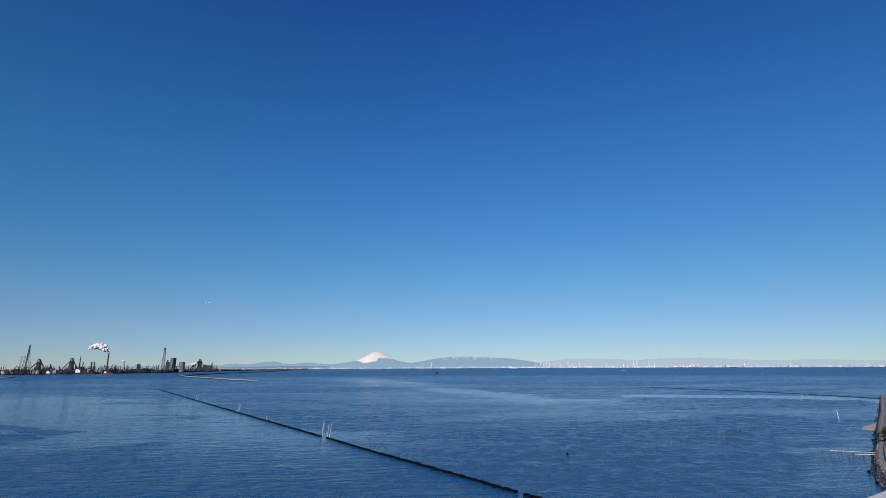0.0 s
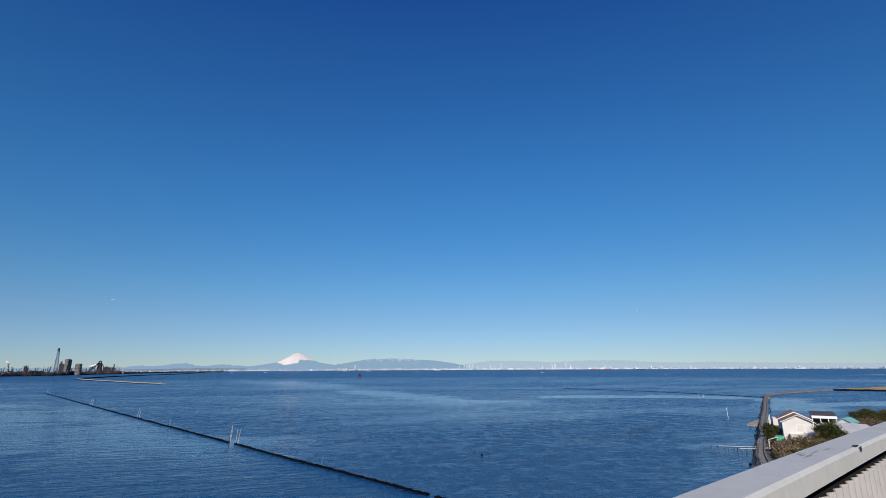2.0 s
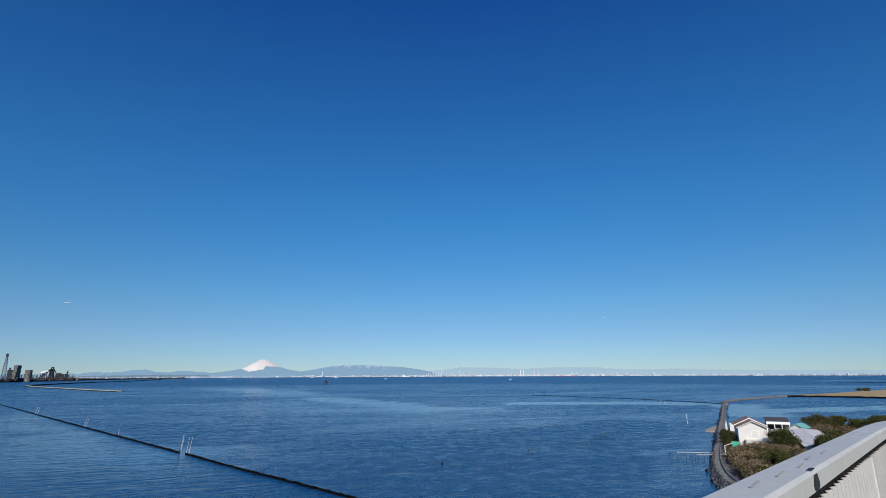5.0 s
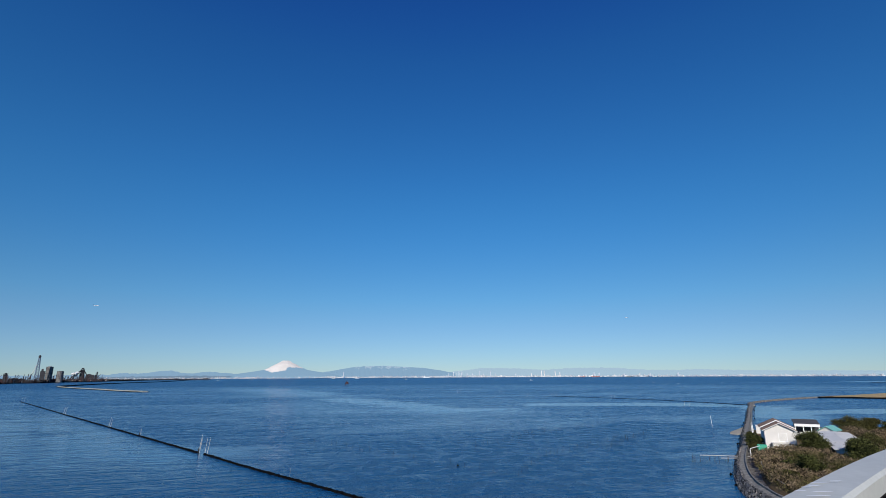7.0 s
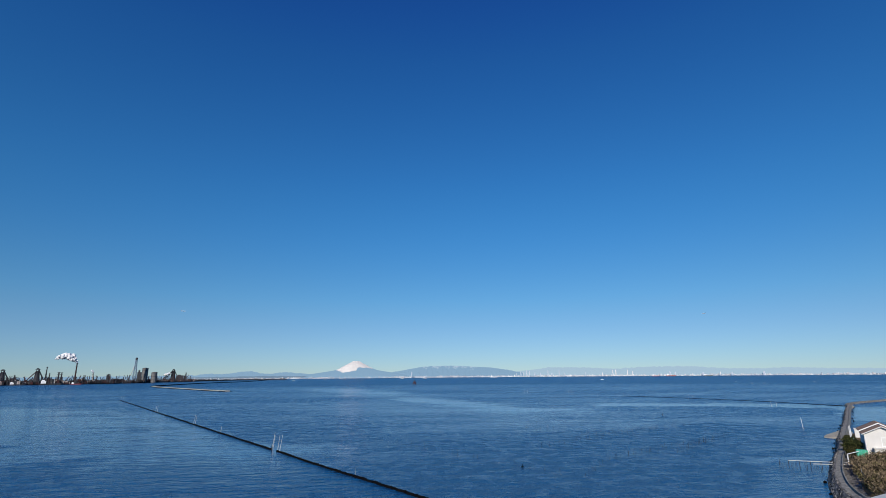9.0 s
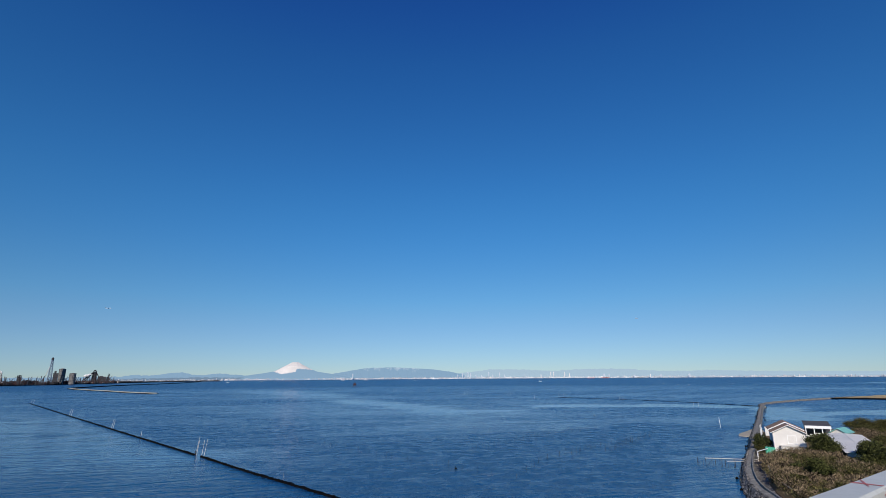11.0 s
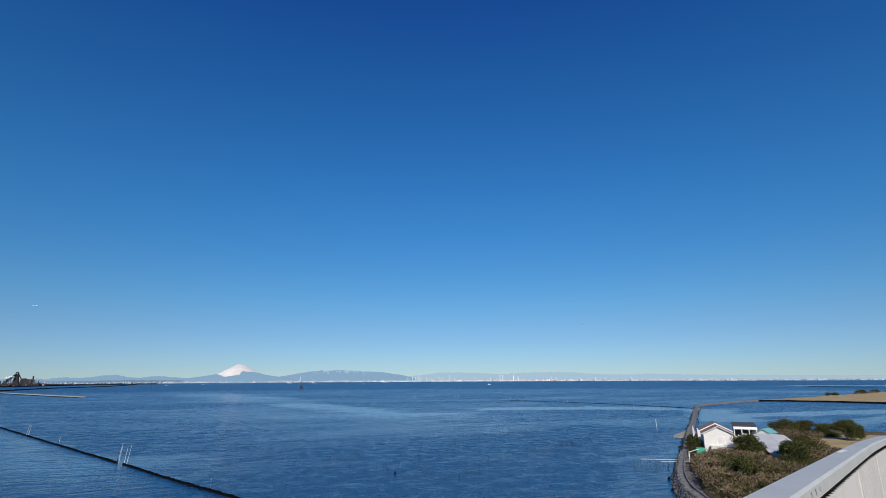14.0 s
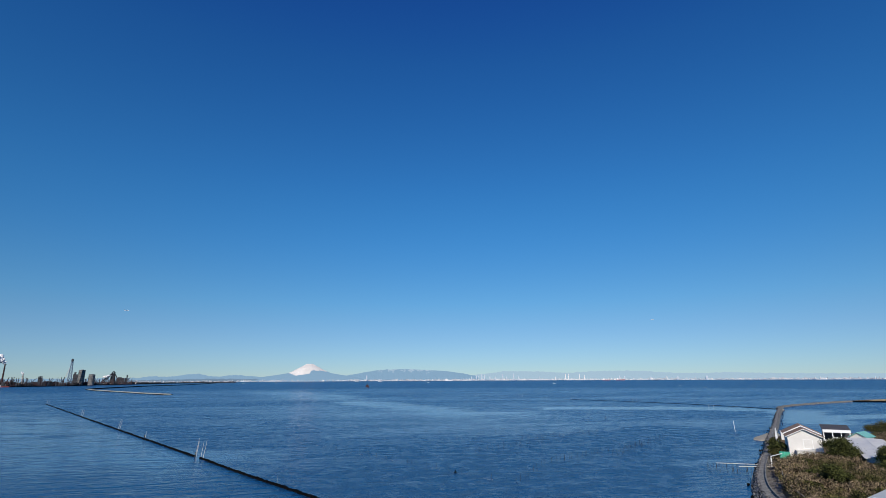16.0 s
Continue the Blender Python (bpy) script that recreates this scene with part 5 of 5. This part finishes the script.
def gantry():
    """White pipes carried from a frame on the wall out over the water."""
    g = thing("pipe_frame", "white pipe frame reaching from the sea wall over the water", "pipe frame")
    part("upright", tube(bmesh.new(), (143.0, 132.3, 2.4), (143.0, 132.3, 4.9), 0.12), M["trim"], g)
    part("upright", tube(bmesh.new(), (141.4, 130.9, 2.4), (141.4, 130.9, 4.7), 0.10), M["trim"], g)
    part("beam", tube(bmesh.new(), (143.0, 132.3, 4.85), (153.5, 138.5, 4.4), 0.11), M["trim"], g)
    part("pipe", tube(bmesh.new(), (144.7, 134.3, 2.2), (133.6, 142.8, 2.0), 0.09), M["bamboo"], g)
    part("pipe", tube(bmesh.new(), (143.0, 132.5, 2.1), (135.7, 136.6, 1.9), 0.09), M["bamboo"], g)
    for i in range(5):
        f = i / 4
        part("prop", tube(bmesh.new(), (142 - 8.4 * f, 136.4 + 6.4 * f, -1), (142 - 8.4 * f, 136.4 + 6.4 * f, 2.05), 0.08), M["stake"], g)
    part("hose", sweep(smooth_line([(146.3, 134.2), (140, 126), (129, 116), (118, 103.5), (112, 95)], 3), [(-0.08, 3.5), (0, 3.68), (0.08, 3.5)]), M["sand"], g, "pale hose lying on the scrub")


gantry()
rnd = random.Random(77)
for i in range(30):
    u = rnd.uniform(0, 12)
    copy_thing(stake_ob, pose(130.0 + u, 143.5 - u * 0.75 + rnd.uniform(-2.5, 1.0), rnd.uniform(-0.3, 0.6), rnd.uniform(-6, 6), rnd.uniform(-6, 6), 0))
for x, y, h in ((178, 163.5, 5.5), (181, 166, 6.5), (186, 170.5, 5.0), (188, 173, 5.4), (176, 160.6, 3.2)):
    pole((x, y), 2 + h, 0.13, (0.2, 0.1), "trim", "post", "white post beside the sea-wall path", "wall posts")
pole((241, 144.5), 7.2, 0.14, (0.1, 0.0), "trim", "lawn_post", "white leaning post on the lawn", "wall posts")


def far_hall():
    for x, y, n, wall, roof, label in ((1027, 557, 52, "concrete", "teal", "grey warehouse with a pale teal roof"), (1052, 508, 40, "wall", "greyroof", "white-walled warehouse with a grey roof")):
        h = thing("warehouse", label, "warehouse", pose(x, y, 2.2, 0, 0, 208), group="warehouses")
        part("wall", gable(bmesh.new(), -34, 0, 0, n, 0, 7.5, 11.5), M[wall], h)
        part("roof", roof_slab(bmesh.new(), -35, 1, -1, n + 1, 7.4, 11.7, 0.5), M[roof], h)


far_hall()

# ---- plants ----
def crown_mesh(name, mat, lobes, leaves, size, seed, flat=0.6, twig=0.0):
    """Many small leaf blades gathered in clumps round a set of lobes (x, y, z, radius)."""
    r = random.Random(seed)
    vs, fs = [], []
    clumps = []
    for x, y, z, q in lobes:
        for i in range(int(10 + q * q * 7)):
            a, b = r.uniform(0, 2 * math.pi), r.uniform(-0.5, 1)
            k = math.sqrt(max(0, 1 - b * b))
            s = q * r.uniform(0.35, 1.05)
            clumps.append((x + math.cos(a) * k * s, y + math.sin(a) * k * s, z + b * s * flat, q * r.uniform(0.13, 0.26) + 0.1))
    per = max(4, leaves // len(clumps))
    for cx, cy, cz, cq in clumps:
        for i in range(per):
            p = Vector((cx + r.gauss(0, cq), cy + r.gauss(0, cq), cz + r.gauss(0, cq * 0.7)))
            d = Vector((r.uniform(-1, 1), r.uniform(-1, 1), r.uniform(-0.3 + twig, 1 + twig))).normalized()
            e = d.orthogonal().normalized()
            e.rotate(Matrix.Rotation(r.uniform(0, 6.28), 3, d))
            L, w = size * r.uniform(0.6, 1.5), size * r.uniform(0.25, 0.5) * (1 - 0.75 * twig)
            k = len(vs)
            vs += [tuple(p), tuple(p + d * L * 0.5 + e * w), tuple(p + d * L), tuple(p + d * L * 0.5 - e * w)]
            fs.append((k, k + 1, k + 2, k + 3))
    return raw(name, vs, fs, mat)


def tree(x, y, width, height, mat, label, seed, leaves=5200, trunk=0.25, size=0.30, category="tree", low=0.25):
    r = random.Random(seed)
    t = thing("tree" if category == "tree" else "shrub", label, category, pose(x, y, 2.3, 0, 0, r.uniform(0, 360)), group="island trees")
    lobes = []
    for i in range(9):
        a = r.uniform(0, 6.28)
        d = width * 0.5 * r.uniform(0.25, 0.68)
        q = width * r.uniform(0.17, 0.27)
        lobes.append((math.cos(a) * d, math.sin(a) * d, height * r.uniform(low + 0.1, 0.80) - q * 0.2, q))
    lobes.append((0, 0, height * 0.72, width * 0.26))
    bm = bmesh.new()
    bend = Vector((r.uniform(-0.6, 0.6), r.uniform(-0.6, 0.6), height * 0.42))
    tube(bm, (0, 0, -0.3), bend, trunk, trunk * 0.65, 8)
    for lx, ly, lz, q in lobes:
        tube(bm, bend * r.uniform(0.5, 1), (lx * 0.85, ly * 0.85, lz), trunk * 0.4, trunk * 0.12, 5)
    part("trunk", bm, M["bark"], t)
    cr = new("crown", crown_mesh("crown", M[mat], lobes, int(leaves * 1.7), size, seed))
    cr.parent = t


tree(164.6, 129, 9.8, 7.2, "leaf", "dark green bushy pine beside the house", 21, 15000, low=0.02)
tree(160.5, 112.5, 8.6, 7.4, "leaf", "dark green pine shrub above dry scrub", 22, 15000, low=0.02)
tree(131, 104, 6.0, 5.6, "leaf", "dark green pine shrub above dry scrub", 23, 6000, low=0.02)
tree(118, 89, 5.0, 3.0, "olive", "olive-green shrub above dry scrub", 24, 4600, low=0.02)
tree(236, 168, 13.5, 5.8, "olive", "broad rounded evergreen tree at the water's edge", 25, 21000, low=0.0)
tree(243.5, 163.5, 8.5, 6.2, "olive", "rounded evergreen tree at the water's edge", 26, 14000, low=0.0)
tree(247, 158.5, 7.5, 5.2, "leaf", "dark evergreen tree at the water's edge", 27, 12000, low=0.0)
tree(238, 145, 10.5, 8.2, "leaf", "domed dark tree beside the lawn", 29, 20000, low=0.2)
tree(229, 163, 9, 4.0, "olive", "olive-green shrub before the trees", 30, 11000, low=0.02)
tree(221, 156, 10, 3.4, "brush", "bare brown shrub before the trees", 33, 9000, low=0.0)
tree(213, 148, 9, 3.4, "brush", "bare brown shrub before the trees", 34, 8000, low=0.0)
tree(228, 152, 7, 3.0, "brush", "bare brown shrub before the trees", 40, 7000, low=0.0)
tree(204, 139, 9, 3.6, "olive", "olive-green shrub before the lawn", 35, 6500, low=0.0)
tree(194, 130, 9, 3.4, "olive", "olive-green shrub before the lawn", 36, 6500, low=0.0)
tree(163, 149, 6, 4.0, "leaf", "dark shrub between the house and the sea wall", 37, 5000, low=0.0)
tree(156, 142.5, 4.5, 2.6, "olive", "dark shrub between the house and the sea wall", 38, 3600, low=0.0)
tree(172, 158.5, 5, 3.4, "leaf", "dark shrub between the house and the sea wall", 39, 4000, low=0.0)
tree(180, 166.5, 4, 2.8, "olive", "dark shrub beside the sea-wall path", 41, 3000, low=0.0)

rnd = random.Random(64)
for i, (x, y) in enumerate(((113, 88), (121, 101), (127, 92), (135, 113), (142, 118), (139, 101), (148, 126), (150, 108), (154, 118), (147, 97), (133, 86), (178, 112), (186, 122))):
    tree(x, y, rnd.uniform(2.4, 4.4), rnd.uniform(1.8, 2.9), ("leaf", "olive", "olive")[i % 3], "small green shrub among dry brush", 90 + i, 1500, 0.08, 0.34, "shrub", 0.0)


def inside(x, y, pts):
    c = False
    for i in range(len(pts)):
        (x0, y0), (x1, y1) = pts[i], pts[i - 1]
        if (y0 > y) != (y1 > y) and x < (x1 - x0) * (y - y0) / (y1 - y0) + x0:
            c = not c
    return c


SCRUB = [(103, 62), (105.5, 84), (115, 100.5), (129, 117), (147, 134.5), (158, 137), (166, 134), (180, 126), (196, 134), (212, 150), (226, 162), (232, 158), (212, 140), (192, 118), (170, 92), (140, 70)]


def scrub(name, mat, count, size, hmax, label, seed, blades=48):
    """Low dry brush: tufts of twigs and leaf blades over the rough ground."""
    r = random.Random(seed)
    vs, fs = [], []
    made = 0
    while made < count:
        x, y = r.uniform(100, 234), r.uniform(60, 166)
        if not inside(x, y, SCRUB):
            continue
        dens = noise.noise(Vector((x * 0.09, y * 0.09, seed)))
        if dens < r.uniform(-0.35, 0.3):
            continue
        made += 1
        h, w = hmax * r.uniform(0.3, 1.0) * (1 + 0.6 * dens), r.uniform(0.35, 1.3)
        for i in range(blades):
            p = Vector((x + r.gauss(0, w * 0.6), y + r.gauss(0, w * 0.6), 2.2 + h * r.random() ** 0.8))
            d = Vector((r.gauss(0, 0.6), r.gauss(0, 0.6), r.uniform(0.2, 1))).normalized()
            e = d.orthogonal().normalized()
            e.rotate(Matrix.Rotation(r.uniform(0, 6.28), 3, d))
            L, q = size * r.uniform(0.5, 1.7), size * r.uniform(0.08, 0.24)
            k = len(vs)
            vs += [tuple(p), tuple(p + d * L * 0.5 + e * q), tuple(p + d * L), tuple(p + d * L * 0.5 - e * q)]
            fs.append((k, k + 1, k + 2, k + 3))
    tagged(new(name, raw(name, vs, fs, M[mat])), label, "scrub", kind="stuff")


scrub("dry_scrub", "brush", 3600, 0.55, 2.3, "dry brown winter scrub covering the island", 3, 62)
scrub("green_scrub", "grass", 1500, 0.42, 1.8, "olive-green low scrub among dry brush", 11, 56)
scrub("dark_scrub", "olive", 2000, 0.34, 2.6, "dark green low bushes among dry brush", 17, 60)
scrub("straw_grass", "straw", 260, 0.6, 1.2, "pale straw-coloured grass tufts among the scrub", 29, 26)
# bushes on the far land
for x, y, w, h in ((915, 531, 13, 3.4), (775, 492, 8, 2.0), (790, 492, 11, 1.9), (985, 551, 12, 2.0), (893, 523, 9, 2.0)):
    tree(x, y, w, h, "leaf", "dark low bush on the dry far land", int(x), 900, 0.2, 0.8, "shrub", 0.0)
for x, y, L, turn in ((885, 518, 44, 20), (940, 538, 32, 28), (975, 549, 38, 24)):
    bm = bmesh.new()
    bmesh.ops.create_icosphere(bm, subdivisions=3, radius=1)
    for v in bm.verts:
        v.co *= 1 + 0.25 * noise.noise(v.co * 2.2 + Vector((x, 0, 0)))
        v.co = Vector((v.co.x * L / 2, v.co.y * 7, v.co.z * 1.7))
    solid("earth_mound", bm, M["soil"], "low brown earth mound on the dry far land", "mound", pose(x, y, 1.4, 0, 0, turn), group="earth mounds")
